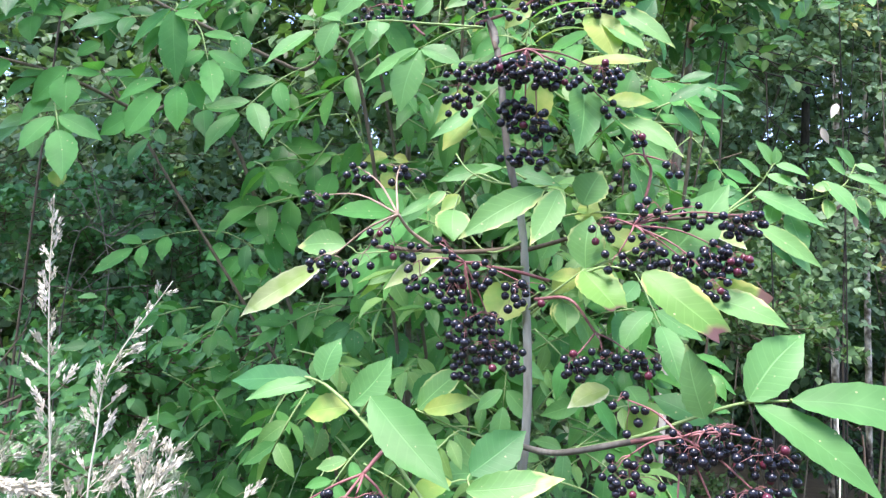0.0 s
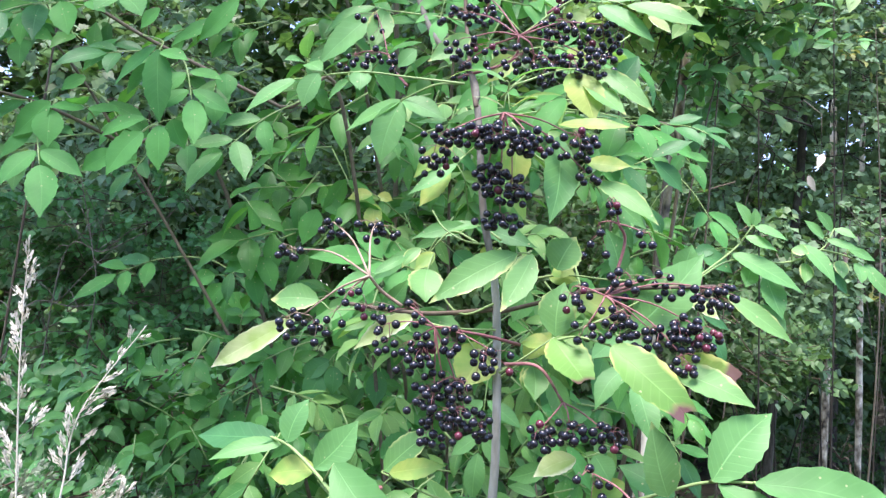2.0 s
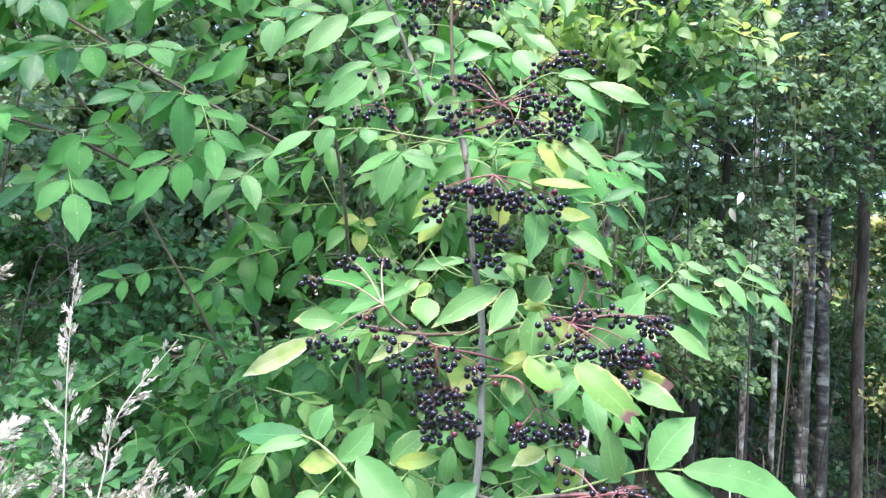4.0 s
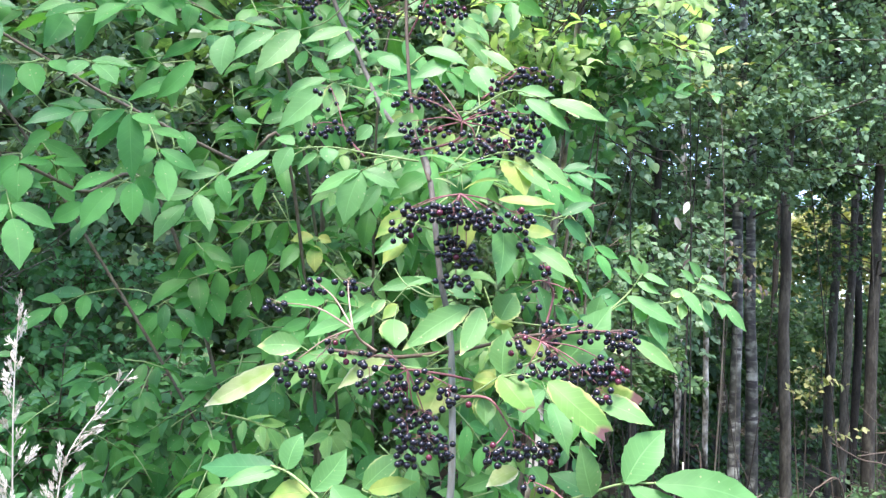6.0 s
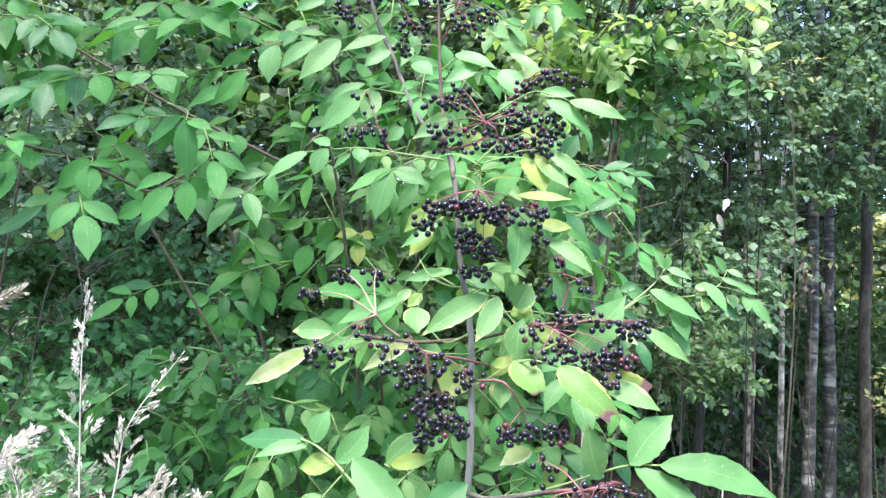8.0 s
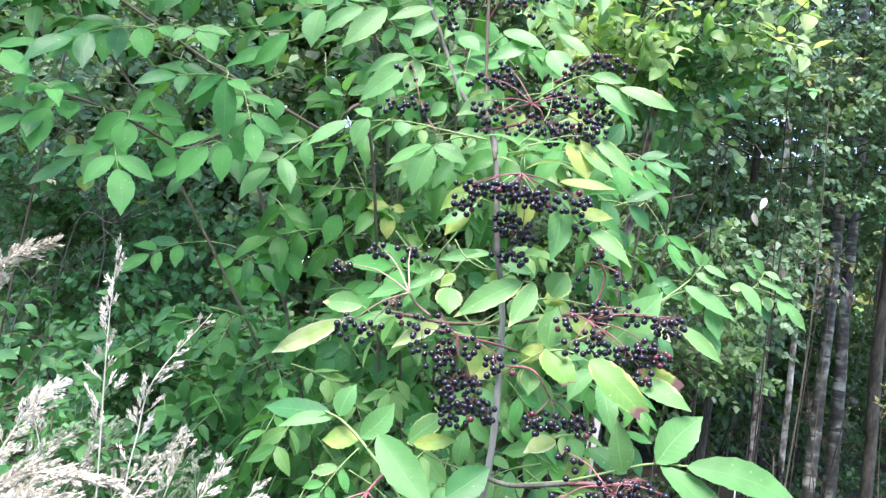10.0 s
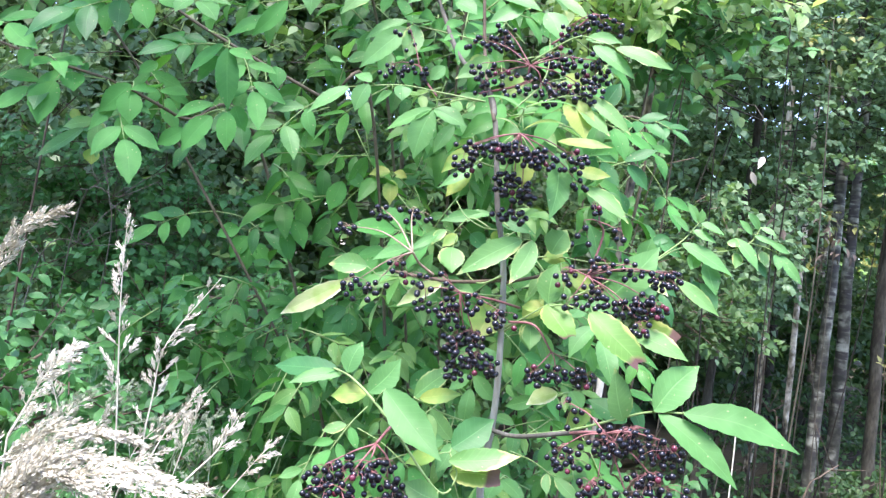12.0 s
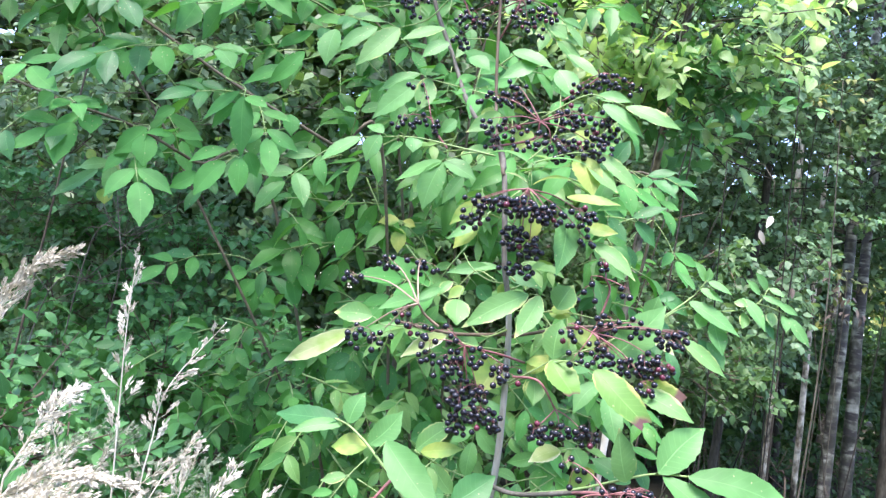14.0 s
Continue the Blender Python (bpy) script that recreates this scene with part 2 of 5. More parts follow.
        self.v, self.f, self.o = [], [], Vector(origin)

    def add(self, line, r0, r1, sides=6, knots=0.0, rng=None):
        line = [Vector(q) - self.o for q in line]
        start, n = len(self.v), len(line)
        for i, q in enumerate(line):
            d = (line[min(i + 1, n - 1)] - line[max(i - 1, 0)]).normalized()
            a = d.cross(Vector((0.3, 0.9, 0.31)) if abs(d.z) > 0.8 else Vector((0, 0, 1))).normalized()
            b = d.cross(a)
            r = r0 + (r1 - r0) * i / max(1, n - 1)
            if rng and knots:
                r *= 1 + rng.uniform(-knots, knots)
            for k in range(sides):
                w = 2 * math.pi * k / sides
                self.v.append(q + (a * math.cos(w) + b * math.sin(w)) * r)
        for i in range(n - 1):
            for k in range(sides):
                p, q = start + i * sides + k, start + i * sides + (k + 1) % sides
                self.f.append((p, q, q + sides, p + sides))
        self.f.append(tuple(start + k for k in range(sides))[::-1])
        self.f.append(tuple(start + (n - 1) * sides + k for k in range(sides)))

    def mesh(self, name, material):
        return mesh_of(name, [tuple(v) for v in self.v], self.f, material)


def leaf_width(v, blunt=False):
    if blunt:
        return math.sin(math.pi * 0.88 * v ** 0.78) ** 0.7
    drip = max(0.0, (v - 0.68) / 0.32)
    return math.sin(math.pi * v ** 0.84) ** 0.74 * (1 - 0.58 * drip ** 1.25) if 0 < v < 1 else 0.0


def leaflet(parent, base, tip, width, kind="green", bow=0.06, fold=0.18, face=(0.1, -0.85, 0.5), rng=random, segs=14, ragged=0.0):
    """One toothed leaflet, from base to tip, its upper side towards face."""
    base, tip = Vector(base), Vector(tip)
    axis = tip - base
    length = axis.length
    d = axis.normalized()
    f = Vector(face).normalized()
    s = d.cross(f)
    if s.length < 0.15:
        s = d.cross(Vector((1, 0, 0.2)))
    s.normalize()
    n = s.cross(d).normalized()
    verts, uvs, faces = [], [], []
    blunt = kind in ("brown", "scorch")
    wave, turn, swing = rng.uniform(0, 6.28), rng.uniform(-0.35, 0.35), rng.uniform(-0.06, 0.06)
    for i in range(segs + 1):
        v = i / segs
        c = d * (length * v) + n * (bow * length * 4 * v * (1 - v)) + s * (swing * length * math.sin(math.pi * v))
        half = (1.06 if blunt else 0.98) * width / 2 * leaf_width(min(max(v, 0.004), 0.996), blunt)
        side = (s * math.cos(turn * (v - 0.4)) + n * math.sin(turn * (v - 0.4)))
        for j in range(-2, 3):
            u = j / 2
            tooth = (1 + (0.045 if i % 2 else -0.03)) if abs(j) == 2 else 1
            if ragged and abs(j) == 2 and rng.random() < ragged:
                tooth *= rng.uniform(0.55, 0.95)
            lift = fold * half * (u * u) + 0.05 * half * math.sin(wave + 9 * v + 2.2 * j) * abs(u)
            if blunt and i >= segs - 2:
                curl = (i - segs + 3) / 3
                notch = d * (length * curl * (0.045 * (1 - abs(u)) + 0.02 * math.sin(wave + 5 * j)))
                verts.append(c - notch + side * (half * u * tooth) + n * (lift - 0.025 * length * curl))
            else:
                verts.append(c + side * (half * u * tooth) + n * lift)
            uvs.append((u / 2 + 0.5, v))
    for i in range(segs):
        for j in range(4):
            a = i * 5 + j
            faces.append((a, a + 1, a + 6, a + 5))
    me = mesh_of("leaflet", [tuple(q) for q in verts], faces, LEAF[kind], uvs)
    ob = child("leaflet", me, parent)
    ob.location = base - parent_place(parent)
    return ob


def parent_place(ob):
    p = Vector((0, 0, 0))
    while ob:
        p += ob.location
        ob = ob.parent
    return p


def frond(plant, line, leaflets, radius=0.001, stalk=None, face=(0.1, -0.85, 0.5), fold=0.18, label=""):
    """A compound leaf: its stalk along line, and its leaflets as (base, tip, width, kind, bow)."""
    line = smooth_line(line)
    rng = random.Random(repr(line[0]))
    t = Tubes(line[0])
    t.add(line, radius * 1.25, radius * 0.7, 6)
    for row in leaflets:
        b = Vector(row[0])
        near = min(line, key=lambda q: (q - b).length)
        if 0.002 < (near - b).length < 0.03:
            t.add([near, near.lerp(b, 0.5) + Vector((0, 0, 0.001)), b], radius * 0.7, radius * 0.5, 5)
    ob = child("leaf", t.mesh("leaf_stalk", stalk or stem_green), plant, label)
    ob.location = line[0] - parent_place(plant)
    for row in leaflets:
        bow = row[4] if len(row) > 4 else rng.uniform(0.02, 0.1)
        tilt = Vector(face) + Vector((rng.uniform(-0.25, 0.25), rng.uniform(-0.1, 0.1), rng.uniform(-0.25, 0.25)))
        leaflet(ob, row[0], row[1], row[2], row[3], bow, fold, tilt, rng)
    return ob


def wild_frond(plant, root, way, size, kinds, rng, pairs=2, droop=0.5, face=(0.05, -0.75, 0.6), radius=0.0009, wide=0.42):
    """A compound leaf with pairs of leaflets and one at its end, hanging from root."""
    root, way = Vector(root), Vector(way).normalized()
    line = []
    for i in range(7):
        v = i / 6
        line.append(root + way * (size * v) + Vector((0, 0, -droop * size * v * v * 0.5)))
    d = (line[-1] - line[-3]).normalized()
    f = Vector(face)
    s = d.cross(f).normalized()
    rows = []
    long = size * 0.62
    kind = rng.choice(kinds)
    rows.append((line[-1], line[-1] + (d * 0.95 + Vector((0, 0, -0.35 * droop))).normalized() * long * rng.uniform(0.95, 1.15), long * wide * rng.uniform(0.9, 1.15), kind, rng.uniform(-0.02, 0.12)))
    for k in range(pairs):
        at = line[max(1, 5 - 2 * k)]
        for sign in (1, -1):
            go = (d * 0.55 + s * sign * 0.8 + Vector((0, 0, -0.35 * droop + rng.uniform(-0.15, 0.15))) + f * rng.uniform(-0.25, 0.25)).normalized()
            ln = long * rng.uniform(0.75, 1.0)
            rows.append((at + go * 0.004, at + go * ln, ln * wide * rng.uniform(0.85, 1.1), kind if rng.random() < 0.8 else rng.choice(kinds), rng.uniform(-0.02, 0.12)))
    return frond(plant, [line[0], line[3], line[6]], rows, radius, None, face)


def ball(name, r, material, rings=7, sides=10):
    verts, faces = [(0, 0, r)], []
    for i in range(1, rings):
        a = math.pi * i / rings
        for k in range(sides):
            w = 2 * math.pi * k / sides
            verts.append((r * math.sin(a) * math.cos(w), r * math.sin(a) * math.sin(w), r * math.cos(a)))
    verts.append((0, 0, -r * 0.94))
    for k in range(sides):
        faces.append((0, 1 + k, 1 + (k + 1) % sides))
        faces.append((len(verts) - 1, len(verts) - 2 - k, len(verts) - 2 - (k + 1) % sides))
    for i in range(rings - 2):
        for k in range(sides):
            a, b = 1 + i * sides + k, 1 + i * sides + (k + 1) % sides
            faces.append((a, a + sides, b + sides, b))
    return mesh_of(name, verts, faces, material)


BERRIES = [ball("berry", r, berry_black) for r in (0.0033, 0.0036, 0.0039)]
BERRIES_RED = [ball("berry", r, berry_red) for r in (0.003, 0.0035)]


def berry_cluster(plant, line, groups, seed, red=0.025, thick=0.0012, label="", stalk=None):
    """A drooping umbel: a stalk along line, and groups of berries (centre, reach across, reach up and down, count)."""
    rng = random.Random(seed)
    line = smooth_line(line)
    hub = line[-1]
    t = Tubes(line[0])
    t.add(line, thick * 1.3, thick, 7)
    spots = []
    for centre, wide, tall, count in groups:
        c = Vector(centre)
        top = c + Vector((rng.uniform(-0.2, 0.2) * wide, 0.004, tall * 0.75))
        mid = hub.lerp(top, 0.5) + Vector((rng.uniform(-1, 1) * 0.003, rng.uniform(-1, 1) * 0.004, 0.3 * (hub - top).length * 0.25))
        ray = smooth_line([hub, mid, top], 4)
        t.add(ray, thick * 0.8, thick * 0.45, 6)
        forks = []
        for _ in range(max(2, count // 6)):
            e = top + Vector((rng.uniform(-1, 1) * wide * 0.6, rng.uniform(-1, 1) * wide * 0.45, rng.uniform(-0.9, 0.1) * tall))
            t.add([top, top.lerp(e, 0.5) + Vector((0, 0, 0.003)), e], thick * 0.42, thick * 0.3, 5)
            forks.append(e)
        tries = made = 0
        count = int(count * 1.15)
        while made < count and tries < count * 30:
            tries += 1
            if tries % 5:
                e = rng.choice(forks)
                q = e + Vector((rng.gauss(0, 0.006), rng.gauss(-0.002, 0.005), rng.gauss(-0.006, 0.005)))
            else:
                q = c + Vector((rng.uniform(-1, 1) * wide, rng.uniform(-1, 1) * wide * 0.42 - 0.003, rng.uniform(-1, 1) * tall))
            o = q - c
            if (o.x / wide) ** 2 + (o.y / (wide * 0.5 + 0.003)) ** 2 + (o.z / tall) ** 2 > 1.35 or any((q - p).length < 0.0076 for p, _ in spots):
                continue
            spots.append((q, rng.random() < red))
            made += 1
            near = min(forks, key=lambda p: (p - q - Vector((0, 0, 0.012))).length)
            knee = near.lerp(q, 0.6) + Vector((0, 0.002, 0.004))
            t.add([near, knee, q + Vector((0, 0, 0.003))], thick * 0.22, thick * 0.17, 4)
    ob = child("umbel", t.mesh("berry_stalks", stalk or stalk_red), plant, label or "drooping cluster of black berries on reddish stalks")
    ob.location = line[0] - parent_place(plant)
    for q, unripe in spots:
        b = child("berry", rng.choice(BERRIES_RED if unripe else BERRIES), ob)
        b.location = q - line[0]
        b.rotation_euler = (rng.uniform(-0.4, 0.4), rng.uniform(-0.4, 0.4), rng.uniform(0, 6))
    return ob


def leaf_cloud(name, parent, centres, ways, sizes, material, rng, wide=0.5, label="", kind="stuff", light=False, far=False):
    """Many small leaves in one mesh: where each grows, which way it points, how long it is."""
    n = len(centres)
    c, d, s = np.asarray(centres, float), np.asarray(ways, float), np.asarray(sizes, float)[:, None]
    d /= np.linalg.norm(d, axis=1)[:, None]
    up = np.tile(np.array([0.0, -0.55, 0.8]), (n, 1)) + rng.normal(0, 0.45, (n, 3))
    side = np.cross(d, up)
    side /= np.linalg.norm(side, axis=1)[:, None] + 1e-9
    nrm = np.cross(side, d)
    rows = [(0.0, 0.3), (0.42, 1.0), (1.0, 0.06)] if light else [(0.0, 0.04), (0.2, 0.78), (0.45, 1.0), (0.74, 0.62), (1.0, 0.03)]
    knots = [(v, w, u) for v, w in rows for u in (-1, 0, 1)]
    if far:
        knots = [(0.0, 0.0, 0), (0.45, 1.0, 1), (1.0, 0.0, 0), (0.4, 1.0, -1)]
    many = len(knots)
    verts, uv = [], []
    bow = rng.uniform(-0.02, 0.14, (n, 1))
    for v, w, u in knots:
        verts.append(c + d * s * v + side * s * (wide / 2 * w * u) + nrm * s * (bow * 4 * v * (1 - v) + 0.07 * w * abs(u)))
        uv.append((u / 2 + 0.5, v))
    verts = np.stack(verts, 1).reshape(-1, 3) - np.array(parent_place(parent))
    quads = np.array([(0, 1, 2, 3)]) if far else np.array([(i * 3 + j, i * 3 + j + 1, i * 3 + j + 4, i * 3 + j + 3) for i in range(len(rows) - 1) for j in range(2)])
    faces = (quads[None] + many * np.arange(n)[:, None, None]).reshape(-1, 4)
    me = bpy.data.meshes.new(name)
    me.vertices.add(len(verts))
    me.vertices.foreach_set("co", verts.astype(np.float32).ravel())
    me.loops.add(faces.size)
    me.loops.foreach_set("vertex_index", faces.astype(np.int32).ravel())
    me.polygons.add(len(faces))
    me.polygons.foreach_set("loop_start", np.arange(0, faces.size, 4, dtype=np.int32))
    lay = me.uv_layers.new(name="UVMap")
    lay.data.foreach_set("uv", np.tile(np.array(uv, dtype=np.float32), (n, 1))[faces.ravel()].ravel())
    me.update(calc_edges=True)
    me.polygons.foreach_set("use_smooth", [True] * len(faces))
    me.materials.append(material)
    return child(name, me, parent, label, kind)


def sprays(rng, twigs, per, reach, size, spread=0.35):
    """Leaves in sprays: along short twigs (start, way, length), leaves to both sides. Returns centres, ways, sizes."""
    c, w, s = [], [], []
    for p, d, ln in twigs:
        p, d = np.asarray(p), np.asarray(d) / np.linalg.norm(d)
        for k in range(per):
            v = (k + rng.uniform(0, 0.6)) / per
            a = rng.normal(0, 1, 3)
            a -= d * (a @ d)
            a /= np.linalg.norm(a) + 1e-9
            c.append(p + d * ln * v + a * reach * rng.uniform(0, 0.15))
            w.append(d * rng.uniform(0.2, 0.8) + a * rng.uniform(0.5, 1.0) + np.array([0, -0.1, -0.35]) + rng.normal(0, spread, 3) * 0.4)
            s.append(size * rng.uniform(0.6, 1.2))
    return c, w, s

# ---------------------------------------------------------------- ground
def make_ground():
    near = np.concatenate([-np.geomspace(2500, 9, 14), np.linspace(-8, 8, 53), np.geomspace(9, 2500, 14)])
    verts, faces = [], []
    for y in near:
        for x in near:
            h = 0.05 * noise.noise(Vector((x * 0.9, y * 0.9, 0))) + 0.12 * noise.noise(Vector((x * 0.2, y * 0.2, 4)))
            verts.append((x, y, h if abs(x) < 60 and abs(y) < 60 else 0.0))
    n = len(near)
    for i in range(n - 1):
        for j in range(n - 1):
            a = i * n + j
            faces.append((a, a + 1, a + n + 1, a + n))
    ob = new("ground", mesh_of("ground", verts, faces, soil))
    tagged(ob, "dark leaf-strewn soil of the wood's edge", "ground", kind="structure")


make_ground()


# ---------------------------------------------------------------- wood behind
def tree(name, foot, lean, height, radius, bark, label, seed, crown=None, group="trees of the wood", ivy=0):
    """A slender tree: tapered trunk, bare lower twigs, limbs, a crown of small leaves, and an unseen top added for
    shade.
    """
    rng = random.Random(seed)
    nrng = np.random.default_rng(seed)
    foot = Vector(foot)
    ob = thing(name, foot, label, "tree", group)
    t = Tubes()
    line = []
    # above this height the crown is out of view, added to cast shade
    shade = 1.75 + 0.5 * foot.y
    height = max(height, shade + 3.0)
    for i in range(22):
        v = i / 21
        line.append(Vector((lean[0] * v + 0.04 * math.sin(7 * v + seed) + rng.gauss(0, 0.006), lean[1] * v + 0.03 * math.sin(4 * v + 2 * seed), height * v - 0.1)))
    t.add(line, radius, radius * 0.3, 10, 0.1, rng)
    child("trunk", t.mesh("trunk", bark), ob)
    far = foot.y > 6.4
    limbs, tops = Tubes(), Tubes()
    twigs = []
    for k in range(46 if far else 38):
        if not crown and k > 9:
            break
        v = rng.uniform(0.3, 0.98) if k < 24 else rng.uniform(shade / height, 0.98)
        p = line[int(v * 21)]
        w = rng.uniform(0, 6.28)
        ln = rng.uniform(0.4, 1.2) * (1.2 - 0.5 * v) * min(1.0, radius / 0.03)
        e = p + Vector((math.cos(w) * ln, math.sin(w) * ln, rng.uniform(-0.1, 0.5) * ln))
        if k < 24 and not far:
            limbs = Tubes()
        (limbs if k < 24 else tops).add([p, p.lerp(e, 0.5) + Vector((0, 0, 0.05)), e], radius * 0.16, 0.003, 5)
        if k < 24 and not far:
            child("limb", limbs.mesh("limb", pine_bark), ob)
        if crown and v > crown[0]:
            for _ in range(crown[1] if k < 24 or not far else crown[1] + 2):
                q = p.lerp(e, rng.uniform(0.3, 1.1)) + Vector((rng.gauss(0, 0.12), rng.gauss(0, 0.12), rng.gauss(0, 0.12)))
                twigs.append((tuple(q + foot), (rng.gauss(0, 1), rng.gauss(0, 1), rng.gauss(-0.5, 0.6)), rng.uniform(0.15, 0.4)))
    if crown:
        child("upper_limb", tops.mesh("upper_limb", pine_bark), ob, kind="stuff")
    if far:
        child("limb", limbs.mesh("limb", pine_bark), ob, kind="stuff")
    if twigs:
        c, w, s = sprays(nrng, twigs, 9, 0.05, crown[2])
        # out-of-view leaves are enlarged to block more light
        s = [k * (3.2 if q[2] > shade else 1.0) for k, q in zip(s, c)]
        leaf_cloud("crown", ob, c, w, s, crown[3], nrng, 0.8, light=True, far=far)
    return ob


WOOD = FOLIAGE["wood"]
for spot, lean, r, bark, seed in [
    ((2.270, 4.400, 1.056), (0.06, 0.0), 0.048, bark_white, 1),
    ((2.660, 4.900, 1.013), (0.05, 0.1), 0.052, bark_white, 2),
    ((2.852, 4.700, 0.906), (-0.05, 0.1), 0.05, pine_bark, 3),
    ((3.741, 5.100, 1.002), (-0.08, 0.0), 0.056, pine_bark, 4),
    ((4.238, 6.200, 0.903), (0.0, 0.0), 0.05, pine_bark, 5),
    ((4.869, 7.000, 0.833), (0.05, 0.0), 0.05, pine_bark, 6),
    ((2.261, 5.200, 1.119), (0.02, 0.0), 0.034, bark_sunfleck, 7),
    ((2.554, 5.400, 1.109), (0.04, 0.0), 0.028, bark_sunfleck, 8),
    ((4.461, 5.600, 0.961), (0.0, 0.0), 0.05, pine_bark, 9),
    ((0.470, 1.850, 1.797), (0.16, 0.0), 0.016, bark_sunfleck, 10),
    ((1.516, 4.000, 2.586), (0.1, 0.0), 0.03, pine_bark, 11),
]:
    name = "forest_tree" if bark is pine_bark else "birch_tree"
    # the palest thin trunks carry sunlight in their bark colour
    words = "slender dark-banded birch, its bark pale or with sunlight painted in" if bark is not pine_bark else "slender dark-barked tree in the shaded wood"
    tree(name, (spot[0], spot[1], 0), lean, 7.0, r * 0.85, bark, words, seed, (0.4, 6, 0.042, FOLIAGE["aspen"]) if r > 0.02 else None)


def deep_wood():
    rng = random.Random(77)
    for k in range(46):
        y = rng.uniform(6.5, 15)
        x = rng.uniform(-0.75, 1.0) * y + 1.0
        if 0.47 < x / y < 0.62 and y < 11:
            continue
        bark = bark_white if rng.random() < 0.2 else pine_bark
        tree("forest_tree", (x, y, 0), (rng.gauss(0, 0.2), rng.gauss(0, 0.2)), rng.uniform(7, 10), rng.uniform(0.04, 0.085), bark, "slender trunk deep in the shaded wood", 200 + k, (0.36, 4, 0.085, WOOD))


deep_wood()


def bush(name, centre, reach, count, per, size, material, label, category, seed, wide=0.5, group="", stems=7, bark=None, down=0.0, clump=0.0):
    """A bush of thin stems with sprays of leaves inside an uneven egg shape; clump: how far they gather round the ends of its boughs."""
    rng, nrng = random.Random(seed), np.random.default_rng(seed)
    c, r = Vector(centre), Vector(reach)
    ob = thing(name, (c.x, c.y, 0), label, category, group)
    twigs = []
    ends = []
    while clump and len(ends) < max(5, count // 16):
        q = Vector((rng.uniform(-1, 1), rng.uniform(-1, 1), rng.uniform(-1, 1)))
        if 0.3 < q.length < 0.95:
            ends.append(q)
    while len(twigs) < count:
        if ends and rng.random() < 0.9:
            q = rng.choice(ends) + Vector((rng.gauss(0, clump), rng.gauss(0, clump), rng.gauss(0, clump * 0.6)))
        else:
            q = Vector((rng.uniform(-1, 1), rng.uniform(-1, 1), rng.uniform(-1, 1)))
        bump = 0.8 + 0.35 * noise.noise(Vector((q.x * 2.5, q.y * 2.5 + seed, q.z * 2.5)))
        if q.length > bump or q.length < 0.25:
            continue
        p = Vector((q.x * r.x, q.y * r.y, q.z * r.z)) + c
        if p.z < 0.03:
            continue
        d = (rng.gauss(q.x, 0.6), rng.gauss(q.y - 0.2, 0.6), rng.gauss(0.05 - down, 0.45))
        twigs.append((tuple(p), d, size * rng.uniform(2.0, 4.5)))
    for k in range(stems):
        t = Tubes((c.x, c.y, 0))
        a = Vector((c.x + rng.uniform(-0.25, 0.25) * r.x, c.y + rng.uniform(-0.25, 0.25) * r.y, -0.02))
        e = Vector(rng.choice(twigs)[0])
        t.add(smooth_line([a, a.lerp(e, 0.5) + Vector((rng.gauss(0, 0.05), rng.gauss(0, 0.05), 0.12)), e], 5), rng.uniform(0.3, 1.0) * (0.0045 if c.y < 2.5 else 0.007), 0.0015, 6)
        child("stem", t.mesh("stem", bark or stem_brown), ob)
    t = Tubes((c.x, c.y, 0))
    for p, d, ln in twigs:
        if rng.random() < 0.5:
            dd = Vector(d).normalized()
            t.add([Vector(p) - dd * ln * 0.6, Vector(p) + dd * ln * 0.8], 0.0022, 0.001, 4)
    child("twig", t.mesh("twig", bark or stem_brown), ob, kind="stuff")
    cc, w, s = sprays(nrng, twigs, per, size * 0.5, size)
    leaf_cloud("crown", ob, cc, w, s, material, nrng, wide * (1.15 if c.y > 2.5 else 1.0), light=abs(c.y) > 2.5, far=abs(c.y) > 5.2)
    return ob


# shaded growth at the wood's edge
HEDGE, SUNNY, AUTUMN, MASS = FOLIAGE["hedge"], FOLIAGE["sunny"], FOLIAGE["autumn"], FOLIAGE["elder"]
bush("hedge_shrub", (-0.42, 1.85, 0.85), (0.5, 0.3, 0.5), 520, 9, 0.04, HEDGE, "leafy green shrub under the elder at the wood's edge", "shrub", 11, 0.5, "undergrowth shrubs", clump=0.16)
bush("hedge_shrub", (-1.15, 2.2, 0.72), (0.65, 0.4, 0.46), 460, 9, 0.036, HEDGE, "small-leaved green shrub at the wood's edge", "shrub", 12, 0.62, "undergrowth shrubs", clump=0.15)
bush("hedge_shrub", (0.0, 1.75, 0.7), (0.42, 0.3, 0.5), 330, 8, 0.042, HEDGE, "low leafy shrub between the elder stems", "shrub", 13, 0.5, "undergrowth shrubs", clump=0.16)
bush("hedge_shrub", (-1.15, 2.55, 1.45), (0.6, 0.25, 0.44), 430, 9, 0.033, HEDGE, "small-leaved shaded shrub at the wood's edge", "shrub", 64, 0.7, "undergrowth shrubs", clump=0.16)
bush("hedge_shrub", (-1.55, 3.0, 1.6), (1.1, 0.5, 1.6), 1300, 9, 0.046, FOLIAGE["aspen"], "tall shaded shrub in the wood", "shrub", 14, 0.6, "undergrowth shrubs", clump=0.12)
bush("hedge_shrub", (-0.2, 3.0, 1.6), (0.9, 0.5, 1.6), 1200, 9, 0.046, WOOD, "tall dark shrub in the shade of the wood", "shrub", 15, 0.6, "undergrowth shrubs", clump=0.12)
# the lightest sallow leaves have their sunlight painted in
